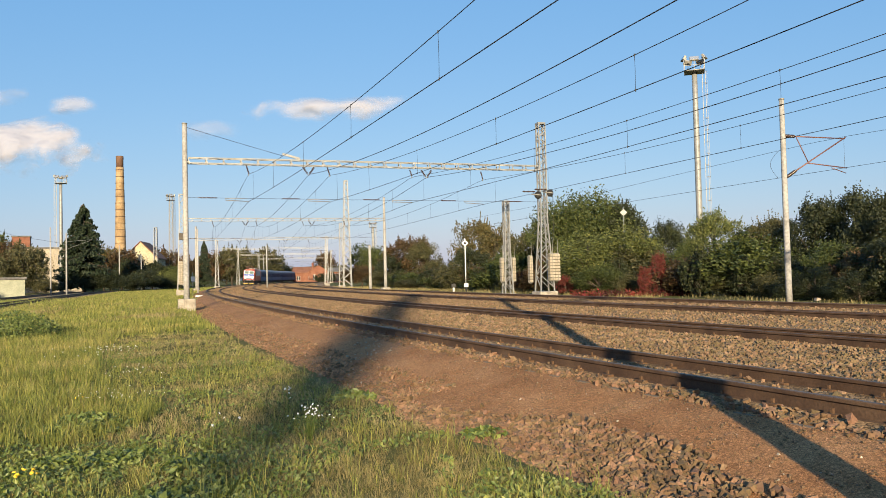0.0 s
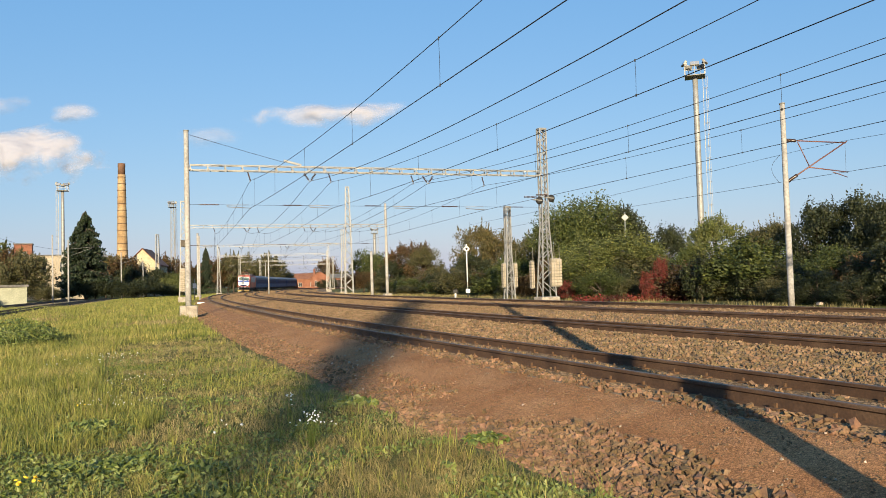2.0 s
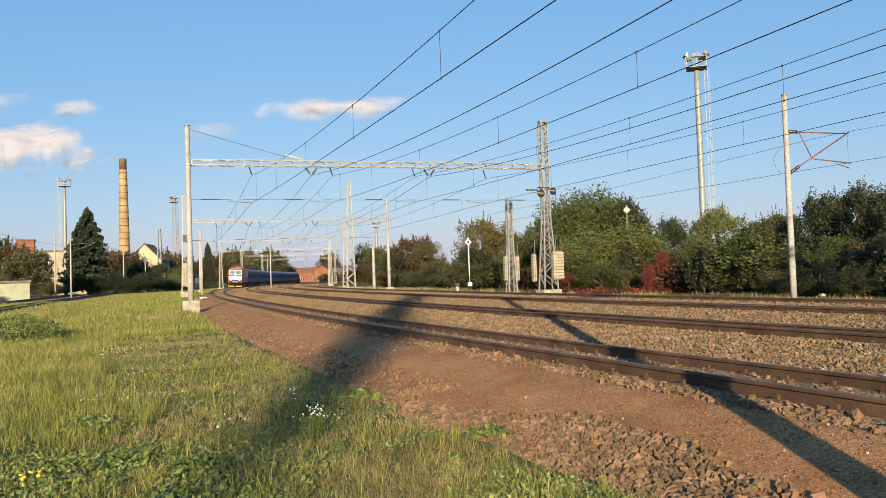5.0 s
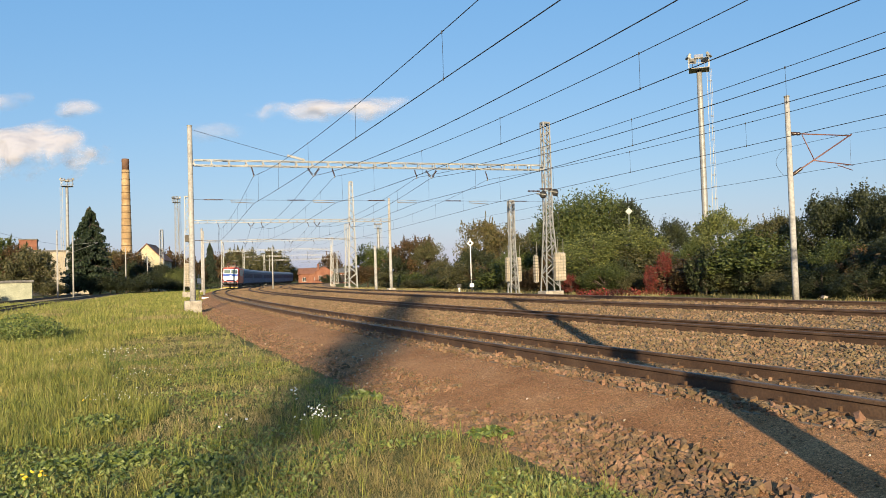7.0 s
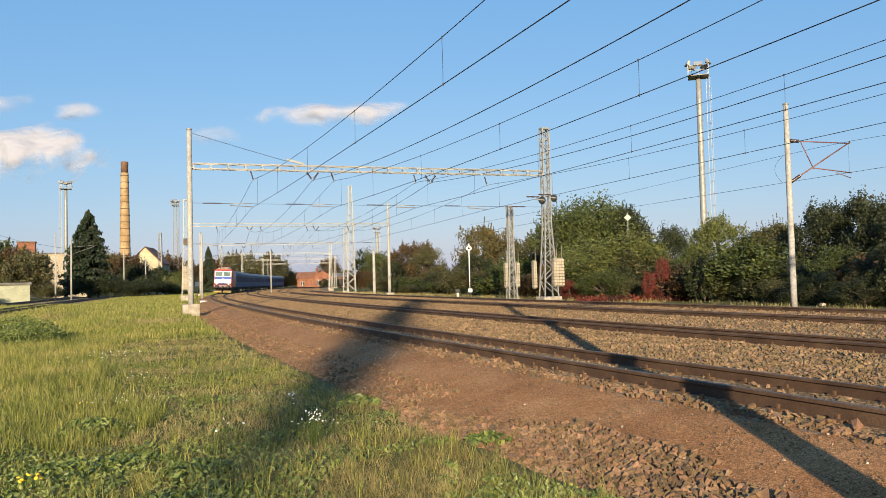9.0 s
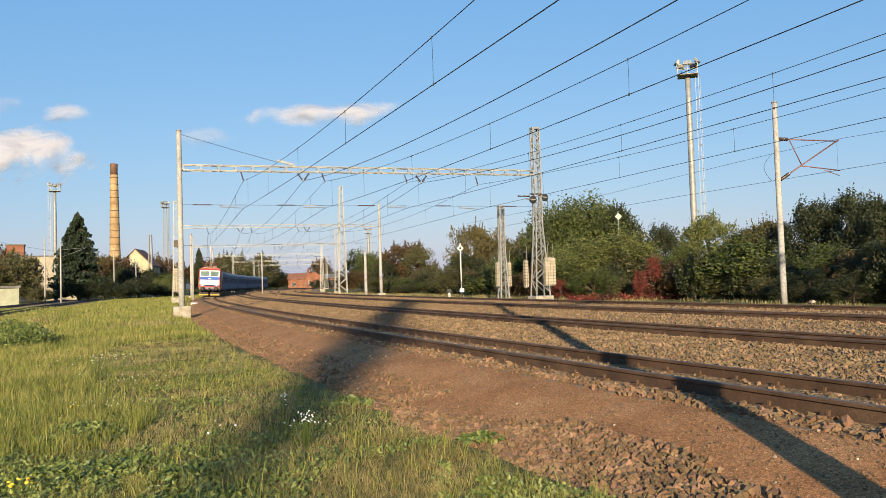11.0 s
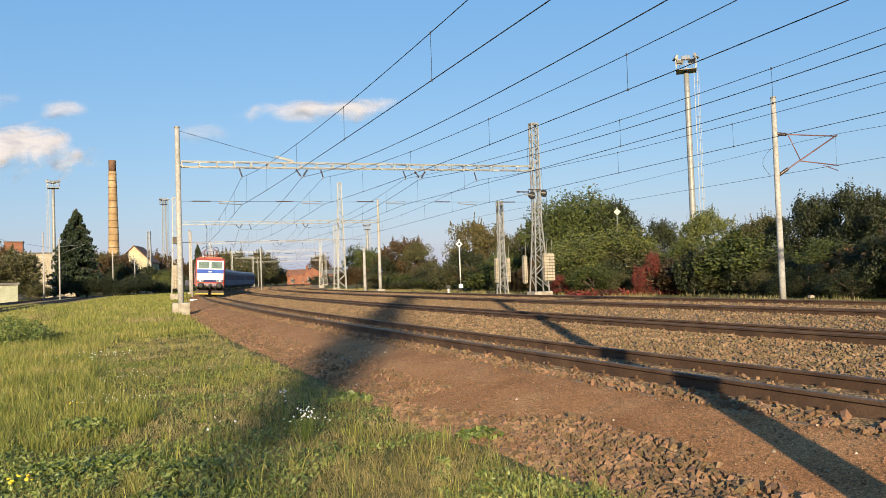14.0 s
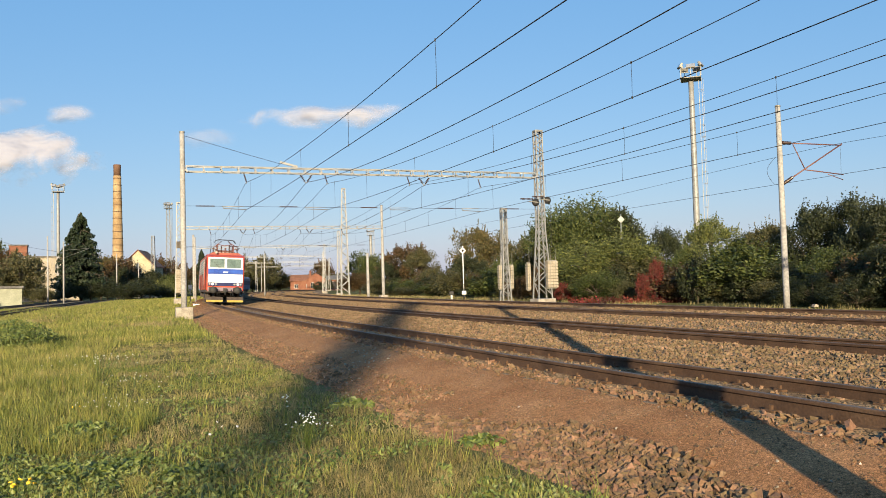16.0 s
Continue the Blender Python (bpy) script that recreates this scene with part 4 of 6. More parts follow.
def spruce(x, y, h, w, z=0.0):
    rng = np.random.default_rng(int(h * 10))
    t = thing("spruce_tree", Matrix.LocRotScale((x, y, z), None, (w, w, h)), "tall dark green spruce with drooping branches", "tree", "spruces")
    bm = bmesh.new()
    tube(bm, [(0, 0, -0.02), (0, 0, 0.5), (0, 0, 0.97)], 0.03, 7, 0.006)
    P, D = [], []
    for k in range(260):
        z0 = 0.09 + 0.9 * rng.random() ** 1.25
        r = 0.5 * (1 - z0) ** 0.62 * rng.uniform(0.7, 1.08)
        a = rng.uniform(0, 6.28)
        c, s = math.cos(a), math.sin(a)
        drop = rng.uniform(0.02, 0.05)
        if k % 3 == 0:
            tube(bm, [(0, 0, z0 + 0.02), (c * r * 0.6, s * r * 0.6, z0 + 0.005), (c * r, s * r, z0 - drop * 0.6)], 0.006, 4, 0.002, caps=False)
        m = 110
        uu = rng.uniform(0.15, 1, m)
        side = rng.normal(size=m) * 0.055 * (0.35 + uu) * (1.1 - z0)
        P.append(np.stack([c * r * uu - s * side, s * r * uu + c * side, z0 - drop * uu ** 1.5 - rng.uniform(0, 0.035, m) + 0.01], 1))
        D.append(np.tile([c * 0.4, s * 0.4, 0.9], (m, 1)))
    v, f = leaf_cards(rng, np.concatenate(P), 0.021, np.concatenate(D), 2.0)
    part("trunk", bm, BARK, t)
    ob = new("crown", soup("crown", v, f, NEEDLE))
    ob.parent = t


spruce(-67.0, 143.0, 16.5, 12.2, -0.45)
spruce(-61.7, 198.0, 12.1, 5.3, -0.45)


def shade_poplar_behind():
    """An unseen poplar added behind the camera, its crown shaped to cast the long soft shade across path and tracks."""
    rng = np.random.default_rng(5)
    h = 31.5
    t = thing("poplar_tree", pose(-1.28, -68.0, -0.4), "tall narrow poplar added out of view to cast shade", "tree")
    bm = bmesh.new()
    tube(bm, [(0, 0, 0), (0.1, 0, 10), (0, 0.1, 20), (0, 0, h - 1)], 0.26, 9, 0.05)
    P = []
    for k in range(110):
        z0 = 19.8 + (h - 20.2) * rng.random()
        wide = 0.35 + 0.42 * min(1, max(0, (z0 - 20.4) / 1.0)) + 0.3 * math.exp(-((z0 - 22.0) / 1.1) ** 2)
        a = rng.uniform(0, 6.28)
        r = wide * rng.uniform(0.1, 1.0) ** 0.6
        c = Vector((math.cos(a) * r, math.sin(a) * r, z0))
        tube(bm, [(0, 0, z0 - 1.6), (c.x * 0.7, c.y * 0.7, z0 - 0.7), tuple(c)], 0.05, 4, 0.01, caps=False)
        P.append(np.array(c) + rng.normal(size=(32, 3)) * np.array([0.17, 0.17, 0.3]))
    v, f = leaf_cards(rng, np.concatenate(P), 0.17)
    part("trunk", bm, BARK, t)
    ob = new("crown", soup("crown", v, f, LEAF[1]))
    ob.parent = t


shade_poplar_behind()


def blades(rng, P, height, width, lean, per):
    """Grass: each blade a bent quad and a tip."""
    n = len(P) * per
    base = np.repeat(P, per, 0) + np.stack([rng.normal(size=n), rng.normal(size=n), np.zeros(n)], 1) * np.repeat(width[:, None] * 5, per, 0)
    h = np.repeat(height, per) * rng.uniform(0.5, 1.15, n)
    w = np.repeat(width, per) * rng.uniform(0.6, 1.3, n)
    a = rng.uniform(0, 6.28, n)
    side = np.stack([np.cos(a), np.sin(a), np.zeros(n)], 1)
    b = rng.uniform(0, 6.28, n)
    ln = lean * rng.uniform(0.1, 1.2, n) * h
    go = np.stack([np.cos(b) * ln, np.sin(b) * ln, np.zeros(n)], 1)
    up = np.zeros((n, 3))
    up[:, 2] = 1
    mid = base + go * 0.35 + up * (h * 0.6)[:, None]
    tip = base + go + up * (h * rng.uniform(0.8, 1.0, n))[:, None]
    s = side * w[:, None] / 2
    v = np.stack([base - s, base + s, mid + s * 0.75, mid - s * 0.75, tip], 1).reshape(-1, 3)
    i = np.arange(n)[:, None] * 5
    return v, np.concatenate([i + [0, 1, 2, 3]], 1), np.concatenate([i + [3, 2, 4]], 1)


def grass_object(name, rng, P, height, width, lean, per, material, label):
    v, q, t = blades(rng, P, height, width, lean, per)
    me = soup(name, v, q.tolist() + t.tolist(), material)
    return tagged(new(name, me), label, "grass", kind="stuff")


def patch(x, y, f, k=0):
    return noise.noise((x * f, y * f, 11.0 + k))


def in_meadow(x, y, margin=0.0):
    s, off = line_coords(x, y)
    edge = -3.42 + 0.22 * noise.noise((s * 0.8, 4, 2)) + 0.1 * noise.noise((s * 3, 4, 5))
    return off < edge - margin


def make_grass():
    rng = np.random.default_rng(21)
    groups = {"green": [], "short": [], "dry": [], "far": [], "fardry": []}
    for _ in range(60000):
        u = rng.random()
        d = 2.6 * (75 / 2.6) ** u
        a = rng.uniform(-0.62, 0.62 if d < 12 else 0.05)
        x, y = d * math.tan(a), d
        if not in_meadow(x, y):
            continue
        z = ground_z(x, y)
        s, off = line_coords(x, y)
        # tall grass to the left, short and dry towards the path
        weedy = -4.6 < x < -1.2 and y < 7.4
        tall = -1 if weedy else -off - 6.3 + 1.6 * patch(x, y, 0.35) - max(0, 7.5 - y) * 0.25
        dry = patch(x, y, 0.5, 3) + patch(x, y, 1.6, 5) * 0.5
        if d > 24:
            groups["fardry" if patch(x, y, 0.11, 2) + 0.6 * patch(x, y, 0.5, 6) > 0.5 else "far"].append((x, y, z, 0.16 + 0.003 * d, 0.004 + 0.0007 * d))
        elif tall > 0 or rng.random() < 0.05:
            groups["green"].append((x, y, z, rng.uniform(0.13, 0.3) * (1 + 0.3 * patch(x, y, 0.9, 1)), 0.003 + 0.0004 * d))
        elif dry > 0.14 - 0.35 * max(0, min(1, (off + 6) / 2)) or rng.random() < (0.6 if x > -0.9 and y < 8.5 else 0.18):
            groups["dry"].append((x, y, z, rng.uniform(0.05, 0.13), 0.0024 + 0.0003 * d))
        else:
            groups["short"].append((x, y, z, rng.uniform(0.045, 0.11), 0.003 + 0.0004 * d))
    for key, (lean, per, mat, label) in {"green": (0.6, 8, GRASS_GREEN, "tall sunlit yellow-green meadow grass"), "short": (1.1, 10, GRASS_GREEN, "short green grass beside the path"), "dry": (1.0, 10, GRASS_DRY, "dry straw-coloured grass"), "far": (0.5, 5, GRASS_GREEN, "yellow-green meadow grass farther off"), "fardry": (0.5, 5, GRASS_DRY, "patches of dry meadow grass farther off")}.items():
        g = np.array(groups[key])
        grass_object("meadow_grass", rng, g[:, :3], g[:, 3], g[:, 4], lean, per, mat, label)
    # the meadow's narrow far end, between siding and path
    P = []
    for _ in range(16000):
        y = 60 * (190 / 60) ** rng.random()
        x = rng.uniform(siding_at(min(y, 140), -1.6), along(y - 7, -4).x)
        P.append((x, y, -0.45, rng.uniform(0.14, 0.3), 0.05 + 0.0006 * y))
    g = np.array(P)
    grass_object("meadow_grass", rng, g[:, :3], g[:, 3], g[:, 4], 0.5, 4, GRASS_GREEN, "yellow-green grass at the meadow's far end")
    # straw among the tall grass
    g = np.array(groups["green"])
    g = g[rng.random(len(g)) < 0.16]
    grass_object("straw", rng, g[:, :3], g[:, 3] * 1.15, g[:, 4] * 0.7, 0.4, 3, GRASS_DRY, "dry stalks standing among meadow grass")
    # clover and plantain leaves close to the ground
    P = []
    for _ in range(60000):
        d = 3.2 * (20 / 3.2) ** rng.random()
        a = rng.uniform(-0.6, 0.3)
        x, y = d * math.tan(a), d
        if patch(x, y, 1.1, 9) + 0.5 * patch(x, y, 3.1, 4) + (0.25 if y < 8 and x < -1 else 0) > 0.09 and in_meadow(x, y, 0.05):
            P.append((x, y, ground_z(x, y) + 0.02 + rng.random() * 0.07))
    v, f = leaf_cards(rng, np.array(P), 0.03, np.tile([0, -0.5, 0.9], (len(P), 1)), 1.5)
    tagged(new("ground_leaves", soup("ground_leaves", v, f, WEED)), "low green clover and plantain leaves", "weeds", kind="stuff")
    # weeds along the far edge of the tracks
    P = []
    for _ in range(5200):
        s = rng.uniform(8, 130)
        off = rng.uniform(18.6, 24) if s < 40 else rng.uniform(18.2, 26)
        p = along(s, off)
        if patch(p.x, p.y, 0.3, 8) > 0.0:
            P.append((p.x, p.y, -0.45, rng.uniform(0.1, 0.36), 0.011 + 0.0003 * s))
    g = np.array(P)
    w = SIDING_WEEDS[0]
    grass_object("siding_weeds", rng, w[:, :3], w[:, 3], w[:, 4], 0.6, 4, GRASS_DRY, "dry weeds between and beside the siding tracks")
    grass_object("verge_grass", rng, g[:, :3], g[:, 3], g[:, 4], 0.5, 4, GRASS_DRY, "straw-coloured dry grass below the shrubs")


def broad_weed(x, y, r, n, leaf, seed, label, h=0.18):
    rng = np.random.default_rng(seed)
    t = thing("weed", pose(x, y, ground_z(x, y)), label, "weed", "low weeds")
    a = rng.uniform(0, 6.28, n)
    d = r * np.sqrt(rng.random(n))
    P = np.stack([np.cos(a) * d, np.sin(a) * d, rng.uniform(0.02, h, n) * (1 - 0.6 * (d / r) ** 2)], 1)
    v, f = leaf_cards(rng, P, leaf, np.tile([0, -0.3, 1.0], (n, 1)), 1.5)
    ob = new("foliage", soup("foliage", v, f, WEED))
    ob.parent = t
    bm = bmesh.new()
    for k in range(12):
        tube(bm, [(0, 0, 0), tuple(P[k] * 0.6), tuple(P[k])], 0.004, 4, 0.002, caps=False)
    part("stem", bm, WEED, t)


def flower_plant(x, y, n, spread, h, seed, material, label, size=0.03):
    """A loose plant of small round flower heads on thin stems."""
    rng = np.random.default_rng(seed)
    t = thing("flowering_weed", pose(x, y, ground_z(x, y)), label, "wild flower", "wild flowers")
    for _ in range(n):
        b1, b2 = bmesh.new(), bmesh.new()
        p = Vector((rng.normal() * spread, rng.normal() * spread, h * rng.uniform(0.7, 1.1)))
        tube(b1, [(p.x * 0.25, p.y * 0.25, 0), (p.x * 0.7, p.y * 0.7, p.z * 0.6), tuple(p)], 0.0025, 4, 0.0015, caps=False)
        q = Euler((rng.uniform(0, 1.2), 0, rng.uniform(0, 6.28))).to_matrix().to_4x4()
        lathe(b2, [(0.002, -size * 0.15), (size * 0.5, 0.0), (size * 0.42, size * 0.12), (0.004, size * 0.2)], 7, Matrix.Translation(p) @ q)
        part("stem", b1, WEED, t)
        part("blossom", b2, material, t)


make_grass()

broad_weed(-2.05, 6.2, 0.34, 520, 0.04, 1, "bright green broad-leaved weed clump")
broad_weed(-3.2, 6.5, 0.5, 1300, 0.038, 2, "green dandelion-leaved weed clump", 0.14)
broad_weed(-2.8, 6.7, 0.45, 1100, 0.036, 3, "green clover and dock leaves", 0.12)
broad_weed(-3.8, 8.2, 0.5, 1000, 0.036, 4, "dark green nettle-like weed clump", 0.22)
broad_weed(-1.9, 5.4, 0.4, 260, 0.06, 5, "low green weed leaves", 0.1)
broad_weed(-3.5, 5.6, 0.4, 900, 0.036, 6, "low green weed leaves in grass", 0.12)
broad_weed(-1.2, 9.9, 0.3, 200, 0.06, 7, "small green weed beside the path", 0.14)
broad_weed(0.35, 7.4, 0.22, 120, 0.05, 8, "small green weed among stones", 0.1)
broad_weed(-12.9, 23.0, 1.3, 5200, 0.055, 9, "dark green bushy weed in the meadow", 0.85)
flower_plant(-1.31, 7.3, 34, 0.10, 0.34, 1, FLOWER, "white yarrow-like flowers on thin stems", 0.022)
flower_plant(-1.8, 8.6, 7, 0.05, 0.36, 2, FLOWER, "few white flowers on thin stems", 0.03)
flower_plant(-2.15, 7.4, 4, 0.12, 0.3, 3, FLOWER, "single white daisies on thin stems", 0.028)
flower_plant(-6.0, 13.5, 40, 0.32, 0.42, 4, FLOWER, "loose white daisies in tall grass", 0.02)
flower_plant(-4.2, 9.9, 30, 0.28, 0.2, 5, FLOWER, "small pale daisies in grass", 0.016)
flower_plant(-4.9, 12.2, 26, 0.4, 0.22, 6, FLOWER, "small pale daisies in dry grass", 0.017)
flower_plant(-3.2, 5.95, 9, 0.07, 0.16, 7, YELLOW, "yellow dandelion flowers in the grass", 0.035)
flower_plant(-4.4, 9.4, 2, 0.05, 0.24, 8, YELLOW, "yellow dandelion flowers in tall grass", 0.03)

# ---- towers, chimney, poles ----
CHIMNEY = surface("ochre chimney brick", [(0.225, 0.143, 0.068), (0.300, 0.199, 0.098), (0.375, 0.270, 0.150)], 0.5, 0.9, bump=0.3, fine=4)
SOOT = surface("sooty dark brick", [(0.105, 0.056, 0.034), (0.165, 0.090, 0.053)], 0.8, 0.9, bump=0.3)
HOOP = surface("rusty iron hoop", [(0.090, 0.053, 0.034), (0.135, 0.083, 0.053)], 2, 0.8, 0.3, bump=0.1)


def chimney(x, y, h):
    t = thing("factory_chimney", pose(x, y, 0), "tall round ochre brick factory chimney with iron hoops", "chimney")

    def r(z):
        return 1.68 - 0.68 * z / h
    bm = bmesh.new()
    lathe(bm, [(r(z) + 0.02 * math.sin(z * 1.7), z) for z in np.linspace(0, h - 3.2, 30)], 24)
    part("shaft", bm, CHIMNEY, t)
    bm = bmesh.new()
    lathe(bm, [(r(h), h - 3.2), (r(h), h - 1.0), (r(h) + 0.04, h - 0.9), (r(h) + 0.04, h - 0.3), (r(h) + 0.02, h), (0.6, h), (0.55, h - 1)], 24)
    part("crown_band", bm, SOOT, t, "dark sooty top courses")
    for k in range(17):
        z = 3 + (h - 7) * k / 16
        bm = bmesh.new()
        lathe(bm, [(r(z) + 0.02, z - 0.09), (r(z) + 0.06, z - 0.08), (r(z) + 0.06, z + 0.08), (r(z) + 0.02, z + 0.09)], 24)
        part("hoop", bm, HOOP, t)


chimney(-92.5, 220.0, 37.7)


def flood_tower(x, y, h, r0, r1, turn, label, lattice=False, n=5):
    """A floodlight tower: shaft, railed platform, lamps, ladder with cage."""
    if lattice:
        t = lattice_mast(pose(x, y, 0, 0, 0, turn), h, 1.3, 0.7, 0.0, label, leg=0.11)
    else:
        t = thing("floodlight_tower", pose(x, y, -0.3, 0, 0, turn), label, "floodlight tower", "floodlight towers")
        bm = bmesh.new()
        tube(bm, [(0, 0, (h - 1.5) * i / 6) for i in range(7)], r0, 14, r1)
        part("shaft", bm, STEEL, t)
        bm = bmesh.new()
        block(bm, -0.7, -0.7, -0.6, 0.7, 0.7, 0.1, 0.05)
        part("foundation", bm, FOOTING, t)
    p = h - 1.7
    bm = bmesh.new()
    block(bm, -1.0, -1.0, p, 1.0, 1.0, p + 0.07, 0.02)
    part("platform", bm, STEEL_OLD, t)
    for k in range(4):
        bm = bmesh.new()
        a, b = ((-1, -1), (1, -1), (1, 1), (-1, 1))[k], ((1, -1), (1, 1), (-1, 1), (-1, -1))[k]
        for z in (0.55, 1.05):
            bar(bm, (a[0], a[1], p + z), (b[0], b[1], p + z), 0.035)
        for u in (0.0, 0.5):
            q = (a[0] + (b[0] - a[0]) * u, a[1] + (b[1] - a[1]) * u)
            bar(bm, (*q, p + 0.1), (*q, p + 1.1), 0.04)
        part("railing", bm, STEEL, t)
    for k in range(n):
        a = -2.5 + 5.0 * k / (n - 1)
        bm = bmesh.new()
        m = pose(math.sin(a) * 1.15, -math.cos(a) * 0.95, p + (1.5 if k % 2 else 1.25), 0, 0, math.degrees(a)) @ pose(0, 0, 0, -28)
        b2 = bmesh.new()
        block(b2, -0.44, -0.02, -0.24, 0.44, 0.22, 0.24, 0.04)
        block(b2, -0.15, 0.2, -0.12, 0.15, 0.38, 0.12, 0.03)
        add(bm, b2, m)
        lamp = part("floodlight", bm, STEEL_OLD, t)
        bm = bmesh.new()
        b2 = bmesh.new()
        block(b2, -0.4, -0.035, -0.2, 0.4, -0.015, 0.2)
        add(bm, b2, m)
        part("lens", bm, LENS, lamp, "bright glass lens")
        bm = bmesh.new()
        bar(bm, (math.sin(a) * 0.95, -math.cos(a) * 0.9, p + 0.1), (math.sin(a) * 1.05, -math.cos(a) * 0.92, p + 1.25), 0.05)
        part("bracket", bm, STEEL_OLD, t)
    bm = bmesh.new()
    for sx in (-0.25, 0.25):
        bar(bm, (0.75, sx, 0.5), (0.75, sx, p), 0.04)
    for k in range(int(p / 0.4)):
        bar(bm, (0.75, -0.25, 0.6 + 0.4 * k), (0.75, 0.25, 0.6 + 0.4 * k), 0.025)
    part("ladder", bm, STEEL_OLD, t)
    bm = bmesh.new()
    for k in range(int(p / 1.2)):
        z = 2.4 + 1.2 * k
        if z < p:
            tube(bm, [(0.75 + 0.45 * math.sin(b), 0.38 * math.cos(b), z) for b in np.linspace(0.2, 2.94, 7)], 0.018, 4)
    for b in (0.7, 1.57, 2.4):
        bar(bm, (0.75 + 0.45 * math.sin(b), 0.38 * math.cos(b), 2.4), (0.75 + 0.45 * math.sin(b), 0.38 * math.cos(b), p), 0.022)
    part("ladder_cage", bm, STEEL_OLD, t)
    return t


flood_tower(26.2, 78.0, 23.3, 0.34, 0.26, -18, "tall pale steel floodlight tower with a caged ladder")
flood_tower(-72.5, 145.6, 22.4, 0.36, 0.26, 200, "pale steel floodlight tower behind the siding")
flood_tower(-73.7, 208.0, 25.0, 0.3, 0.2, 30, "white lattice floodlight tower far off", True)
flood_tower(-20.9, 230.0, 18.0, 0.5, 0.4, 10, "white floodlight tower far beyond the trees")
lattice_mast(pose(-63.3, 169.0, -0.3), 13.5, 1.0, 0.55, 0.0, "white lattice mast beyond the siding")


def slim_pole(x, y, top, label, arm=0.0):
    z = ground_z(x, y)
    t = thing("pole", pose(x, y, z), label, "pole", "siding masts")
    bm = bmesh.new()
    tube(bm, [(0, 0, -0.3), (0, 0, (top - z) / 2), (0, 0, top - z)], 0.12, 10, 0.085)
    part("shaft", bm, CONCRETE, t)
    if arm:
        bm = bmesh.new()
        tube(bm, [(0, 0, top - z - 1.2), (arm, 0, top - z - 1.0)], 0.016, 6)
        tube(bm, [(0, 0, top - z - 2.2), (arm, 0, top - z - 1.05)], 0.016, 6)
        part("arm", bm, STEEL, t)


for x, y, top, arm in ((-50.6, 103.0, 8.1, 3.4), (-60.8, 144.0, 8.3, 3.4), (-63.0, 160.0, 7.1, 3.2), (-53.5, 104.5, 9.0, 0), (-28.8, 90.0, 7.3, 0), (-33.5, 100.0, 5.0, 0), (-27.6, 120.0, 6.5, 0), (-61.0, 235.0, 8.0, 0), (-55.0, 235.0, 8.5, 0)):
    slim_pole(x, y, top, "slender pale concrete mast beside a siding" if arm else "slender pale concrete post", arm)
for a, b in (((-50.6, 102.9, 6.6), (-60.8, 143.9, 6.8)), ((-60.8, 144.1, 6.8), (-63.0, 159.9, 5.8)), ((-50.6, 102.9, 6.6), (-39.0, 60, 6.8))):
    wire_run("siding_wire", [a, ((a[0] + b[0]) / 2 - 0.6, (a[1] + b[1]) / 2, (a[2] + b[2]) / 2 - 0.25), b], 0.014, "thin overhead wire of the siding", "siding wires")


CABINET = surface("dull grey-green cabinet paint", [(0.10, 0.115, 0.10), (0.15, 0.16, 0.14)], 3, 0.7, bump=0.1)
BOARD = surface("faded pale board", [(0.30, 0.31, 0.28), (0.38, 0.39, 0.36)], 3, 0.7, bump=0.05)


def diamond_post(x, y, top, low, size, label, paint=None):
    t = thing("signal_board", pose(x, y, 0), label, "sign", "diamond boards")
    bm = bmesh.new()
    tube(bm, [(0, 0, low), (0, 0, top + size)], 0.06, 8)
    part("post", bm, CABINET if paint else WHITE, t)
    bm = bmesh.new()
    b2 = bmesh.new()
    block(b2, -size / 2, -0.02, -size / 2, size / 2, 0.02, size / 2, 0.008)
    add(bm, b2, pose(0, -0.09, top, 0, 45, 0))
    bd = part("board", bm, paint or WHITE, t, "diamond board")
    return t, bd


t, bd = diamond_post(2.3, 80.0, 4.45, -0.4, 0.5, "white post with a white diamond board")
bm = bmesh.new()
b2 = bmesh.new()
block(b2, -0.11, -0.012, -0.11, 0.11, 0.012, 0.11)
add(bm, b2, pose(0, -0.125, 4.45, 0, 45, 0))
part("centre_mark", bm, BLACK, bd, "dark diamond centre")
diamond_post(14.9, 63.0, 5.95, -0.4, 0.42, "pale grey diamond board above shrubs", BOARD)


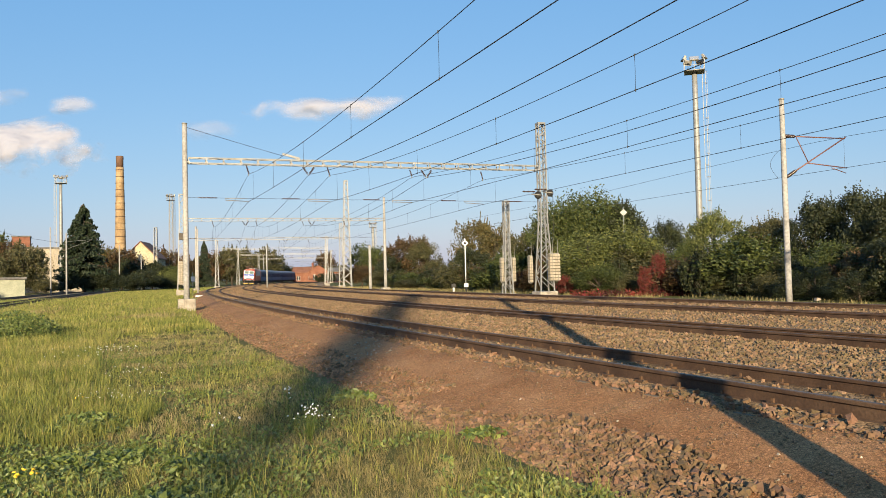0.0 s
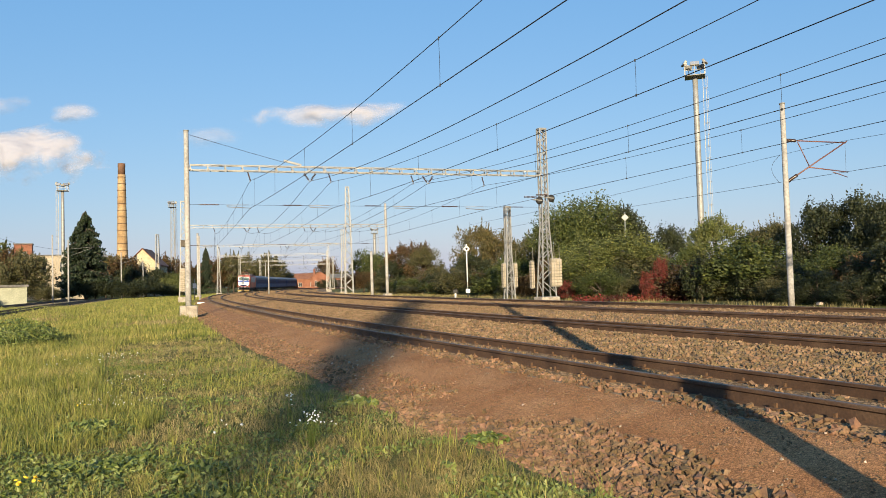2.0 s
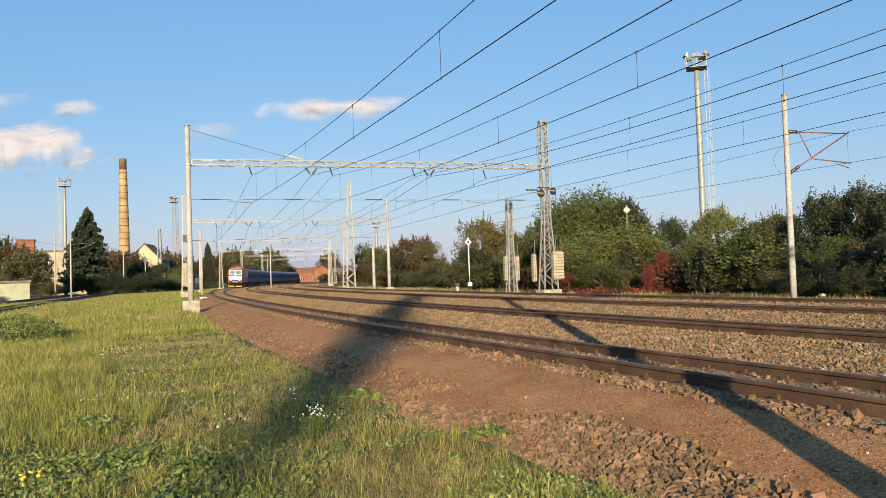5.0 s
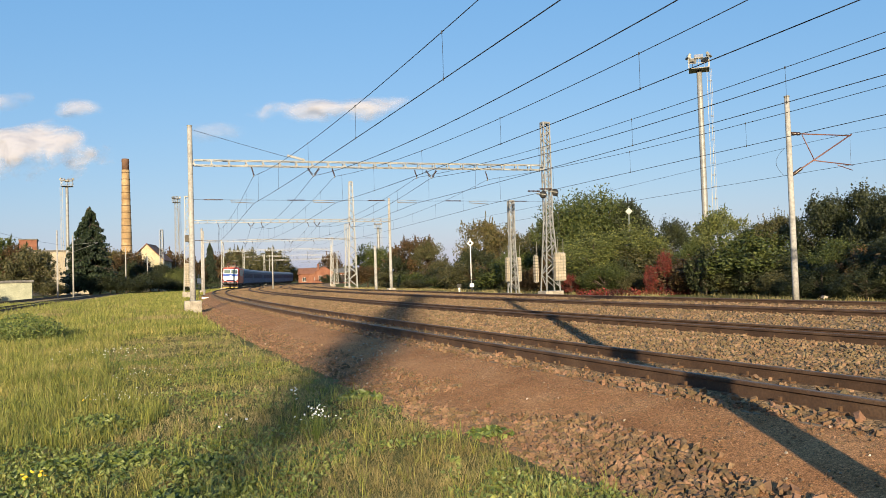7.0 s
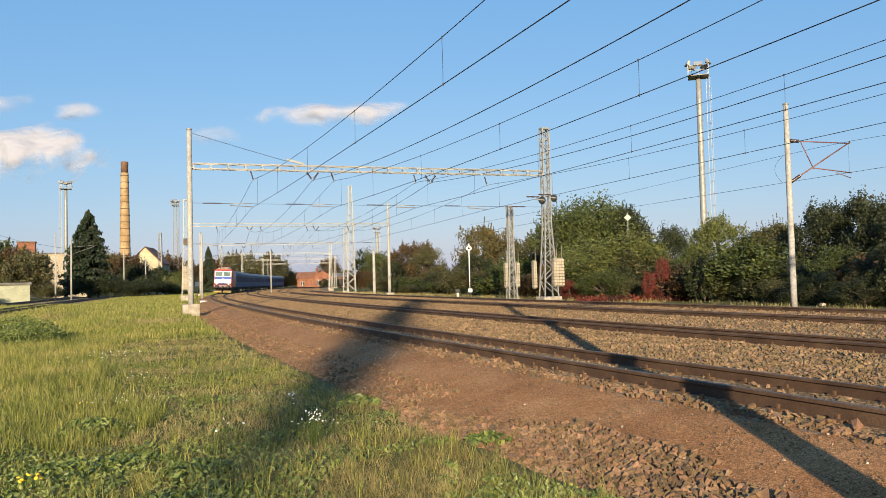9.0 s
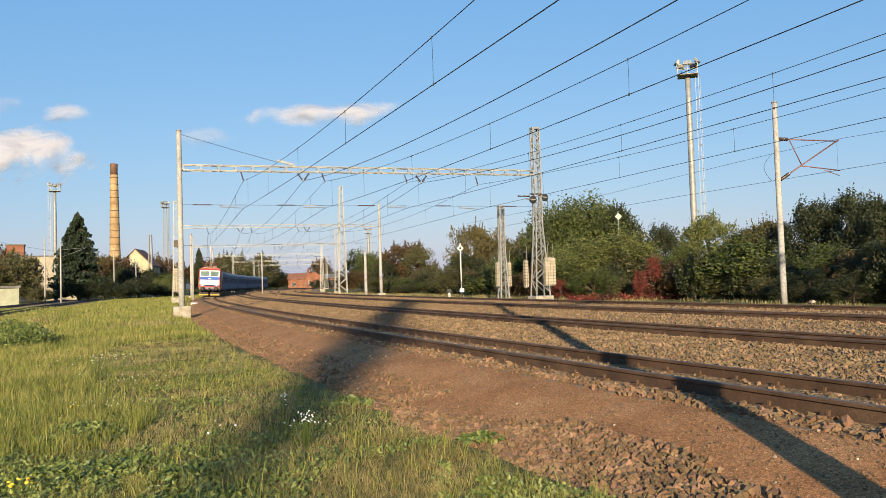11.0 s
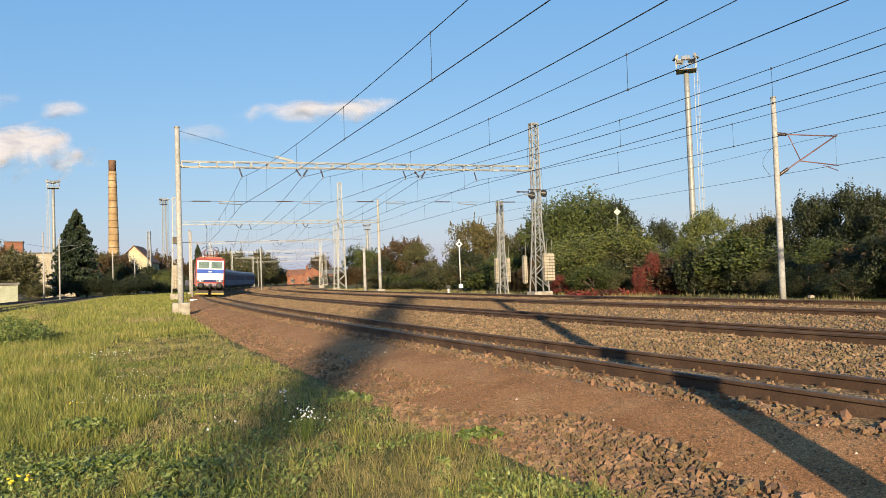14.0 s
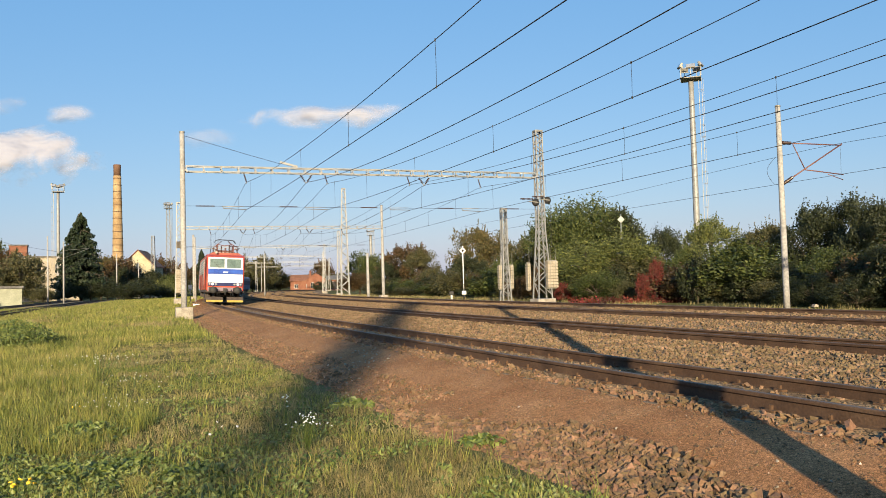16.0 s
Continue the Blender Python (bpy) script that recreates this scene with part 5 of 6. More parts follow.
def small_items():
    # concrete slab lying on the path
    bm = bmesh.new()
    block(bm, -0.3, -0.2, 0, 0.3, 0.2, 0.2, 0.02)
    solid("concrete_slab", bm, WHITE, pose(-22.1, 69.3, -0.32, 0, 3, 15), "whitish concrete slab lying on the path", "slab")
    # low markers beyond the tracks
    for x, y, m, label in ((0.9, 71.0, WHITE, "low white marker post with a dark base"), (2.1, 72.0, BLACK, "low dark marker post with a pale top")):
        t = thing("marker_post", pose(x, y, -0.45), label, "marker post", "marker posts")
        bm = bmesh.new()
        tube(bm, [(0, 0, -0.1), (0, 0, 0.62)], 0.10, 8)
        part("post", bm, m, t)
        bm = bmesh.new()
        block(bm, -0.2, -0.13, 0.45, 0.2, 0.13, 0.8, 0.03)
        part("head", bm, WHITE if m is BLACK else BLACK, t)
    tmp = rock(np.random.default_rng(3))
    ob = new("pale_stone", soup("pale_stone", *tmp, PALE_STONE))
    ob.matrix_basis = Matrix.LocRotScale(along(18.4, 20.2, -0.2), None, (0.26, 0.22, 0.17))
    tagged(ob, "single pale boulder at the mast's foot", "stone")
    # grey relay cabinet in the bushes
    t = thing("relay_cabinet", pose(15.2, 46.5, -0.42, 0, 0, -15), "weathered grey relay cabinet in the bushes", "cabinet")
    bm = bmesh.new()
    block(bm, -0.22, -0.2, 0, 0.22, 0.2, 1.35, 0.02)
    part("body", bm, CABINET, t)
    bm = bmesh.new()
    block(bm, -0.26, -0.24, 1.35, 0.26, 0.24, 1.43, 0.02)
    part("lid", bm, CABINET, t)
    # lattice signal cabinet group at the second portal
    t = thing("sign_plate", on_line(84.0, -2.2, 0), "small white plate on a thin post", "sign")
    bm = bmesh.new()
    tube(bm, [(0, 0, -0.4), (0, 0, 2.2)], 0.04, 6)
    part("post", bm, STEEL_OLD, t)
    bm = bmesh.new()
    block(bm, -0.2, -0.06, 1.2, 0.2, -0.03, 1.7, 0.01)
    part("plate", bm, WHITE, t)
    # point lamps beside the rails
    for x, y in ((-40.7, 194.0),):
        t = thing("point_lamp", pose(x, y, -0.14), "low white point indicator between tracks", "point indicator", "point indicators")
        bm = bmesh.new()
        block(bm, -0.07, -0.06, 0.06, 0.07, 0.06, 0.15, 0.02)
        part("lantern", bm, WHITE, t)
        bm = bmesh.new()
        block(bm, -0.1, -0.1, -0.06, 0.1, 0.1, 0.06, 0.02)
        part("base", bm, BLACK, t)
    # pale rubble spilt on the path
    rng = np.random.default_rng(8)
    rocks = [rock(rng) for _ in range(12)]
    P, S = [], []
    for _ in range(110):
        sz = rng.uniform(0.01, 0.04)
        q = Vector((-1.5 + rng.normal() * 0.35, 14.7 + rng.normal() * 1.3, 0))
        s0, o0 = line_coords(q.x, q.y)
        P.append((q.x, q.y, max(-0.42, bed_z(s0, o0)) + sz * 0.05))
        S.append(sz)
    for _ in range(260):
        q, sz = along(rng.uniform(-3, 22), rng.uniform(-3.0, -1.2)), rng.uniform(0.008, 0.018)
        s0, o0 = line_coords(q.x, q.y)
        P.append((q.x, q.y, bed_z(s0, o0) + sz * 0.4))
        S.append(sz)
    v, f = scatter(rocks, P, S, rng)
    tagged(new("pale_rubble", soup("pale_rubble", v, f, PALE_STONE)), "pale broken limestone bits strewn on the path", "stones", kind="stuff")


small_items()

# ---- buildings ----
PLASTER = surface("cream plaster", [(0.247, 0.203, 0.143), (0.315, 0.266, 0.195), (0.352, 0.300, 0.225)], 0.5, 0.9, bump=0.2)
PLASTER_Y = surface("yellow plaster", [(0.375, 0.323, 0.203), (0.427, 0.375, 0.255)], 0.5, 0.9, bump=0.2)
BRICK = surface("red brick wall", [(0.143, 0.056, 0.032), (0.188, 0.075, 0.044), (0.225, 0.101, 0.060)], 0.8, 0.9, bump=0.4, fine=7)
TILE = surface("red-brown roof tiles", [(0.150, 0.064, 0.038), (0.225, 0.098, 0.056)], 0.8, 0.85, bump=0.4)
FELT = surface("grey roofing felt", [(0.10, 0.095, 0.09), (0.16, 0.15, 0.14)], 0.6, 0.95, bump=0.2)
LIME = surface("pale grey-green painted sheet", [(0.216, 0.224, 0.152), (0.288, 0.292, 0.208)], 1.0, 0.6, bump=0.1)


def wall_with_holes(bm, w, h, y0, thick, holes):
    """A wall along x from -w/2, with rectangular openings (x0, z0, x1, z1)."""
    xs = sorted({-w / 2, w / 2, *[a for o in holes for a in (o[0], o[2])]})
    zs = sorted({0.0, h, *[a for o in holes for a in (o[1], o[3])]})
    grid = {(x, z): bm.verts.new((x, y0, z)) for x in xs for z in zs}
    faces = []
    for a, b in zip(xs, xs[1:]):
        for c, d in zip(zs, zs[1:]):
            mx, mz = (a + b) / 2, (c + d) / 2
            if not any(o[0] < mx < o[2] and o[1] < mz < o[3] for o in holes):
                faces.append(bm.faces.new((grid[a, c], grid[b, c], grid[b, d], grid[a, d])))
    back = bmesh.ops.extrude_face_region(bm, geom=faces)["geom"]
    bmesh.ops.translate(bm, vec=(0, thick, 0), verts=[v for v in back if isinstance(v, bmesh.types.BMVert)])


def house(m, w, d, h, rise, wall, roof, holes, label, category="house", gable_front=False, door=None):
    """A plain house; front towards -y. rise: the height of a pitched roof, 0 for a flat one."""
    t = thing("house", m, label, category, "buildings")
    bm = bmesh.new()
    wall_with_holes(bm, w, h, -d / 2, 0.35, holes)
    front = part("wall", bm, wall, t)
    bm = bmesh.new()
    block(bm, -w / 2, d / 2 - 0.35, 0, w / 2, d / 2, h)
    part("wall", bm, wall, t)
    for sx in (-1, 1):
        bm = bmesh.new()
        block(bm, sx * w / 2 - 0.175 - sx * 0.175, -d / 2 + 0.35, 0, sx * w / 2 + 0.175 - sx * 0.175, d / 2 - 0.35, h)
        part("wall", bm, wall, t)
    if rise:
        bm = bmesh.new()
        L, W = (d, w) if gable_front else (w, d)
        rot = pose(0, 0, 0, 0, 0, 90) if not gable_front else Matrix()
        for sx in (-1, 1):
            b2 = bmesh.new()
            p = [(sx * (W / 2 + 0.4), h - 0.25), (0, h + rise), (0, h + rise + 0.22), (sx * (W / 2 + 0.4), h - 0.05)]
            vs = [b2.verts.new((x, y, z)) for y in (-L / 2 - 0.3, L / 2 + 0.3) for x, z in p]
            for f in ((0, 1, 2, 3), (7, 6, 5, 4), (0, 4, 5, 1), (1, 5, 6, 2), (2, 6, 7, 3), (3, 7, 4, 0)):
                b2.faces.new([vs[i] for i in f])
            add(bm, b2, rot)
        part("roof", bm, roof, t)
        for sy in (-1, 1):
            bm = bmesh.new()
            b2 = bmesh.new()
            vs = [b2.verts.new((x, sy * (L / 2 - 0.02) - k * sy * 0.3, z)) for k in (0, 1) for x, z in ((-W / 2, h - 0.01), (W / 2, h - 0.01), (0, h + rise - 0.05))]
            for f in ((0, 1, 2), (5, 4, 3), (0, 3, 4, 1), (1, 4, 5, 2), (2, 5, 3, 0)):
                b2.faces.new([vs[i] for i in f])
            add(bm, b2, rot)
            part("gable", bm, wall, t)
    else:
        bm = bmesh.new()
        block(bm, -w / 2 - 0.2, -d / 2 - 0.2, h, w / 2 + 0.2, d / 2 + 0.2, h + 0.3, 0.04)
        part("roof", bm, roof, t)
    for x0, z0, x1, z1 in holes:
        bm = bmesh.new()
        for a, b in (((x0, z0), (x1, z0)), ((x0, z1), (x1, z1)), ((x0, z0), (x0, z1)), ((x1, z0), (x1, z1)), (((x0 + x1) / 2, z0), ((x0 + x1) / 2, z1))):
            bar(bm, (a[0], -d / 2 + 0.12, a[1]), (b[0], -d / 2 + 0.12, b[1]), 0.09)
        win = part("window", bm, WHITE, t)
        bm = bmesh.new()
        block(bm, x0, -d / 2 + 0.14, z0, x1, -d / 2 + 0.17, z1)
        part("pane", bm, GLASS, win, "dark glass pane")
    return t


def make_buildings():
    house(pose(-83.8, 165, -0.45, 0, 0, 22), 11.7, 9, 9.2, 0, PLASTER, FELT, [(-3.4, 5.8, -1.4, 7.9), (1.2, 5.8, 3.2, 7.9), (-3.4, 1.6, -1.4, 3.8), (1.2, 1.6, 3.2, 3.8)], "cream two-storey flat-roofed building")
    house(pose(-122, 222, -0.45, 0, 0, 25), 4.6, 5, 15.6, 0, BRICK, FELT, [(-1, 12, 1, 13.4)], "tall red brick block with a flat roof")
    house(pose(-72.2, 186, -0.45, 0, 0, 10), 7.3, 11, 7.4, 3.8, PLASTER_Y, TILE, [(-0.7, 5.4, 0.7, 6.9)], "yellow gabled house with a red tile roof", gable_front=True)
    house(pose(-45.2, 278, -0.45, 0, 0, 8), 6.4, 12, 4.2, 1.9, BRICK, TILE, [(-1.9, 1.0, -0.9, 3.0), (0.9, 1.0, 1.9, 3.0)], "red brick station building with a gabled roof", gable_front=True)
    house(pose(-38.6, 282, -0.45, 0, 0, 8), 6.4, 10, 4.0, 1.2, BRICK, FELT, [(-2, 0.4, 2.6, 3.2)], "red brick goods shed with a dark opening", "shed")
    house(pose(-54, 300, -0.45, 0, 0, 5), 9, 8, 4.0, 2.0, BRICK, TILE, [(-3, 1, -1.6, 2.6), (1.6, 1, 3, 2.6)], "low red-roofed building beyond the platforms")
    house(pose(-56.1, 96.8, -0.42, 0, 0, 28), 5.8, 2.4, 2.35, 0, LIME, FELT, [], "low pale green container hut beside the siding", "hut")
    # chimneys on the roofs
    bm = bmesh.new()
    block(bm, -0.35, -0.35, 0, 0.35, 0.35, 2.2, 0.03)
    solid("roof_chimney", bm, BRICK, pose(-47.0, 276, 4.6), "short square brick chimney on the station roof", "chimney")


make_buildings()

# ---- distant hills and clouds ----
# the blue-grey is distance haze, mixed into the hills' own colour
HILL = surface("wooded hills with haze in the colour", [(0.13, 0.17, 0.20), (0.17, 0.21, 0.24)], 0.004, 1.0, bump=0)


def hills():
    verts, faces = [], []
    n = 120
    for k in range(n + 1):
        a = radians(-60 + 120 * k / n)
        h = 14 + 13 * noise.noise((k * 0.13, 0, 0)) + 5 * noise.noise((k * 0.6, 1, 0))
        for r, z in ((2300, -1), (2600, max(4, h)), (3100, -1)):
            verts.append((r * math.sin(a), r * math.cos(a), z))
    for k in range(n):
        for j in range(2):
            b = k * 3 + j
            faces.append((b, b + 1, b + 4, b + 3))
    tagged(new("backdrop", soup("backdrop", verts, faces, HILL, True)), "low wooded hills, distance haze painted in as blue-grey", "hills", kind="structure")


hills()


def cloud_material(name, seed, solid_at, soft):
    m = bpy.data.materials.new(name)
    m.use_nodes = True
    nt = m.node_tree
    N, L = nt.nodes, nt.links
    out, bs = N["Material Output"], N["Principled BSDF"]
    bs.inputs["Base Color"].default_value = (0.275, 0.285, 0.345, 1)
    bs.inputs["Roughness"].default_value = 1.0
    bs.inputs["Specular IOR Level"].default_value = 0.0
    co = N.new("ShaderNodeTexCoord")
    mp = N.new("ShaderNodeMapping")
    mp.inputs["Location"].default_value = (seed * 310.0, seed * 170.0, seed)
    mp.inputs["Scale"].default_value = (0.6, 1.0, 1.0)
    L.new(co.outputs["Object"], mp.inputs[0])
    sc = N.new("ShaderNodeTexNoise")
    sc.inputs["Scale"].default_value, sc.inputs["Detail"].default_value, sc.inputs["Roughness"].default_value = 0.009, 4, 0.5
    L.new(mp.outputs[0], sc.inputs["Vector"])
    ln = N.new("ShaderNodeVectorMath")
    ln.operation = "LENGTH"
    uv = N.new("ShaderNodeMapping")
    uv.inputs["Location"].default_value = (-1, -1, 0)
    uv.inputs["Scale"].default_value = (2, 2, 0)
    L.new(co.outputs["Generated"], uv.inputs[0])
    L.new(uv.outputs[0], ln.inputs[0])
    a = N.new("ShaderNodeMath")
    a.operation = "MULTIPLY_ADD"
    a.inputs[1].default_value = -0.62
    a.inputs[2].default_value = 0.50
    L.new(ln.outputs["Value"], a.inputs[0])
    b = N.new("ShaderNodeMath")
    b.operation = "ADD"
    L.new(a.outputs[0], b.inputs[0])
    L.new(sc.outputs["Fac"], b.inputs[1])
    mr = N.new("ShaderNodeMapRange")
    mr.interpolation_type = "SMOOTHSTEP"
    mr.inputs["From Min"].default_value, mr.inputs["From Max"].default_value = 0.5, 0.5 + soft
    mr.inputs["To Max"].default_value = solid_at
    L.new(b.outputs[0], mr.inputs["Value"])
    bu = N.new("ShaderNodeBump")
    bu.inputs["Strength"].default_value, bu.inputs["Distance"].default_value = 0.6, 60.0
    lo = N.new("ShaderNodeTexNoise")
    lo.inputs["Scale"].default_value, lo.inputs["Detail"].default_value = 0.012, 2
    L.new(mp.outputs[0], lo.inputs["Vector"])
    L.new(lo.outputs["Fac"], bu.inputs["Height"])
    L.new(bu.outputs[0], bs.inputs["Normal"])
    tr = N.new("ShaderNodeBsdfTransparent")
    mx = N.new("ShaderNodeMixShader")
    L.new(mr.outputs[0], mx.inputs[0])
    L.new(tr.outputs[0], mx.inputs[1])
    L.new(bs.outputs[0], mx.inputs[2])
    L.new(mx.outputs[0], out.inputs["Surface"])
    return m


def cloud(x, z, w, h, seed, solid_at, soft, label):
    """A far heaped cloud behind everything, bulging towards the viewer, with a flat base."""
    n, m = 40, 14
    verts, faces = [], []
    for j in range(m + 1):
        for i in range(n + 1):
            u, v = i / n, j / m
            swell = math.sin(math.pi * u) * math.sin(math.pi * min(1, v * 0.8 + 0.2))
            lump = 1 + 0.35 * noise.noise((u * 7 * w / 600, v * 3, seed * 5.3))
            verts.append((w * (u - 0.5), h * (v - 0.5), 0.55 * h * swell * lump))
    for j in range(m):
        for i in range(n):
            faces.append((j * (n + 1) + i, j * (n + 1) + i + 1, (j + 1) * (n + 1) + i + 1, (j + 1) * (n + 1) + i))
    ob = new("cloud", soup("cloud", verts, faces, cloud_material("cloud vapour", seed, solid_at, soft), True))
    ob.matrix_basis = pose(x, 3000, z, 90)
    tagged(ob, label, "cloud", "clouds", "structure")


cloud(-400, 660, 960, 150, 1, 0.95, 0.40, "long flat white cloud")
cloud(-1600, 540, 720, 300, 2, 1.0, 0.34, "large white cumulus cloud with a grey base")
cloud(-1420, 705, 330, 105, 3, 0.7, 0.45, "small white cloud")
cloud(-1725, 730, 220, 130, 4, 0.6, 0.45, "faint white cloud")
cloud(-890, 592, 340, 130, 5, 0.3, 0.5, "thin veil of cloud")

# ---- the train ----
RED = surface("orange-red gloss paint", [(0.375, 0.045, 0.019), (0.450, 0.064, 0.026)], 0.9, 0.35, bump=0.02)
RED_ROOF = surface("dusty red roof paint", [(0.225, 0.045, 0.026), (0.300, 0.068, 0.038)], 1.4, 0.6, bump=0.05)
LOCO_WHITE = surface("white gloss paint", [(0.629, 0.629, 0.629), (0.697, 0.697, 0.697)], 1.2, 0.35, bump=0.02)
LOCO_BLUE = surface("deep blue gloss paint", [(0.02, 0.06, 0.28), (0.03, 0.085, 0.36)], 1.2, 0.35, bump=0.02)
NAVY = surface("dark navy paint", [(0.02, 0.025, 0.075), (0.03, 0.035, 0.10)], 1.2, 0.7, bump=0.02, spec=0.15)
GREY_SIDE = surface("light grey louvre panel", [(0.42, 0.42, 0.40), (0.52, 0.52, 0.5)], 2, 0.5, bump=0.05)
BOGIE = surface("grimy brown running gear", [(0.035, 0.026, 0.022), (0.07, 0.052, 0.042)], 4, 0.8, 0.1, bump=0.3)
PLOUGH = surface("yellow snow plough paint", [(0.315, 0.210, 0.030), (0.390, 0.277, 0.053)], 3, 0.6, bump=0.05)
BEAM_PAINT = surface("grimy violet-grey buffer beam", [(0.13, 0.10, 0.13), (0.20, 0.16, 0.19)], 3, 0.7, bump=0.1)
WHEEL = surface("worn wheel steel", [(0.10, 0.08, 0.07), (0.2, 0.17, 0.15)], 4, 0.5, 0.6, bump=0.1)
HEADLIGHT = glow("headlight lens", (1.0, 0.95, 0.82), 0.4)
COACH_BLUE = surface("blue coach paint", [(0.093, 0.116, 0.168), (0.128, 0.152, 0.216)], 0.6, 0.75, bump=0.02, spec=0.15)
COACH_PALE = surface("pale grey-blue coach paint", [(0.105, 0.128, 0.158), (0.143, 0.165, 0.195)], 0.6, 0.75, bump=0.02, spec=0.15)
COACH_ROOF = surface("grey coach roof", [(0.135, 0.150, 0.173), (0.188, 0.203, 0.225)], 0.8, 0.6, bump=0.05)
VEHICLES = []
COACH_GLASS = surface("tinted coach window", [(0.02, 0.03, 0.045), (0.035, 0.045, 0.06)], 2, 0.5, bump=0, spec=0.05)
# base colour raised to pale green to stand in for the reflected sky
CAB_GLASS = surface("windscreen glass with painted sky reflection", [(0.10, 0.14, 0.12), (0.16, 0.20, 0.17)], 1.5, 0.08, bump=0, spec=0.7)


def prism_y(bm, outline, y0, y1):
    """An outline in x and z drawn out along y."""
    vs = [[bm.verts.new((x, y, z)) for x, z in outline] for y in (y0, y1)]
    n = len(outline)
    bm.faces.new(vs[0])
    bm.faces.new(vs[1][::-1])
    for k in range(n):
        bm.faces.new((vs[0][k], vs[1][k], vs[1][(k + 1) % n], vs[0][(k + 1) % n]))


def prism_x(bm, outline, x0, x1):
    vs = [[bm.verts.new((x, y, z)) for y, z in outline] for x in (x0, x1)]
    n = len(outline)
    bm.faces.new(vs[0])
    bm.faces.new(vs[1][::-1])
    for k in range(n):
        bm.faces.new((vs[0][k], vs[1][k], vs[1][(k + 1) % n], vs[0][(k + 1) % n]))


WHEELS = []


def bogie(parent, y, base, r, spin):
    """Side frames and wheelsets of one bogie."""
    bm = bmesh.new()
    for sx in (-1, 1):
        prism_x(bm, [(y - base / 2 - 0.5, 0.55), (y + base / 2 + 0.5, 0.55), (y + base / 2 + 0.5, 0.8), (y + 0.6, 0.95), (y - 0.6, 0.95), (y - base / 2 - 0.5, 0.8)], sx * 1.08 - 0.07, sx * 1.08 + 0.07)
        for k in (-1, 1):
            block(bm, sx * 1.08 - 0.16, y + k * base / 2 - 0.2, 0.4, sx * 1.08 + 0.16, y + k * base / 2 + 0.2, 0.75, 0.03)
    block(bm, -1.0, y - 0.4, 0.5, 1.0, y + 0.4, 0.85)
    part("bogie_frame", bm, BOGIE, parent)
    for k in (-1, 1):
        bm = bmesh.new()
        for sx in (-1, 1):
            lathe(bm, [(r + 0.025, -0.075), (r + 0.025, -0.045), (r, -0.04), (r, 0.06), (r - 0.07, 0.06), (r - 0.08, 0.02), (0.12, 0.03), (0.12, 0.07)], 22, pose(sx * 0.752, 0, 0, 0, 90 * sx, 0))
        tube(bm, [(-0.95, 0, 0), (0.95, 0, 0)], 0.08, 10)
        for a in range(4):
            bar(bm, (0.80, 0, 0), (0.80, 0.8 * r * math.cos(a * 1.571), 0.8 * r * math.sin(a * 1.571)), 0.05)
        w = part("wheelset", bm, WHEEL, parent)
        w.matrix_basis = pose(0, y + k * base / 2, r)
        if spin:
            WHEELS.append((w, y + k * base / 2, r))


def front_y(z):
    return 7.72 + 0.14 * (z - 1.0) / 1.4 if z < 2.4 else 7.86 - (z - 2.4) * 0.34


def face_panel(bm, x0, x1, z0, z1, proud, sink=0.02):
    """A plate lying on the raked cab front."""
    vs = []
    for d in (-sink, proud):
        for x, z in ((x0, z0), (x1, z0), (x1, z1), (x0, z1)):
            vs.append(bm.verts.new((x, front_y(z) + d, z)))
    for f in ((3, 2, 1, 0), (4, 5, 6, 7), (0, 1, 5, 4), (1, 2, 6, 5), (2, 3, 7, 6), (3, 0, 4, 7)):
        bm.faces.new([vs[i] for i in f])


def pantograph(parent, y, raised):
    top = 5.02 if raised else 4.45
    bm = bmesh.new()
    for sx in (-1, 1):
        tube(bm, [(sx * 0.55, y - 0.55, 4.12), (sx * 0.62, y + (0.75 if raised else 1.0), (4.12 + top) / 2), (sx * 0.25, y, top - 0.1)], 0.028, 6)
        tube(bm, [(sx * 0.55, y + 0.55, 4.12), (sx * 0.62, y - (0.75 if raised else 1.0), (4.12 + top) / 2), (sx * 0.25, y, top - 0.1)], 0.028, 6)
        bar(bm, (sx * 0.6, y - 0.75, 4.12), (sx * 0.6, y + 0.75, 4.12), 0.07)
    for k in (-0.7, 0.7):
        bar(bm, (-0.6, y + k, 4.12), (0.6, y + k, 4.12), 0.07)
    pan = part("pantograph", bm, RED_STEEL, parent)
    bm = bmesh.new()
    for k in (-0.16, 0.16):
        tube(bm, [(-0.82, y + k, top - 0.24), (-0.68, y + k, top - 0.05), (-0.5, y + k, top), (0.5, y + k, top), (0.68, y + k, top - 0.05), (0.82, y + k, top - 0.24)], 0.028, 6)
    part("collector_head", bm, BLACK, pan)
    for sx in (-1, 1):
        for k in (-0.65, 0.65):
            bm = bmesh.new()
            disc_string(bm, (sx * 0.58, y + k, 3.8), (sx * 0.58, y + k, 4.1), 0.08, 0.08)
            part("insulator", bm, INSUL, pan)


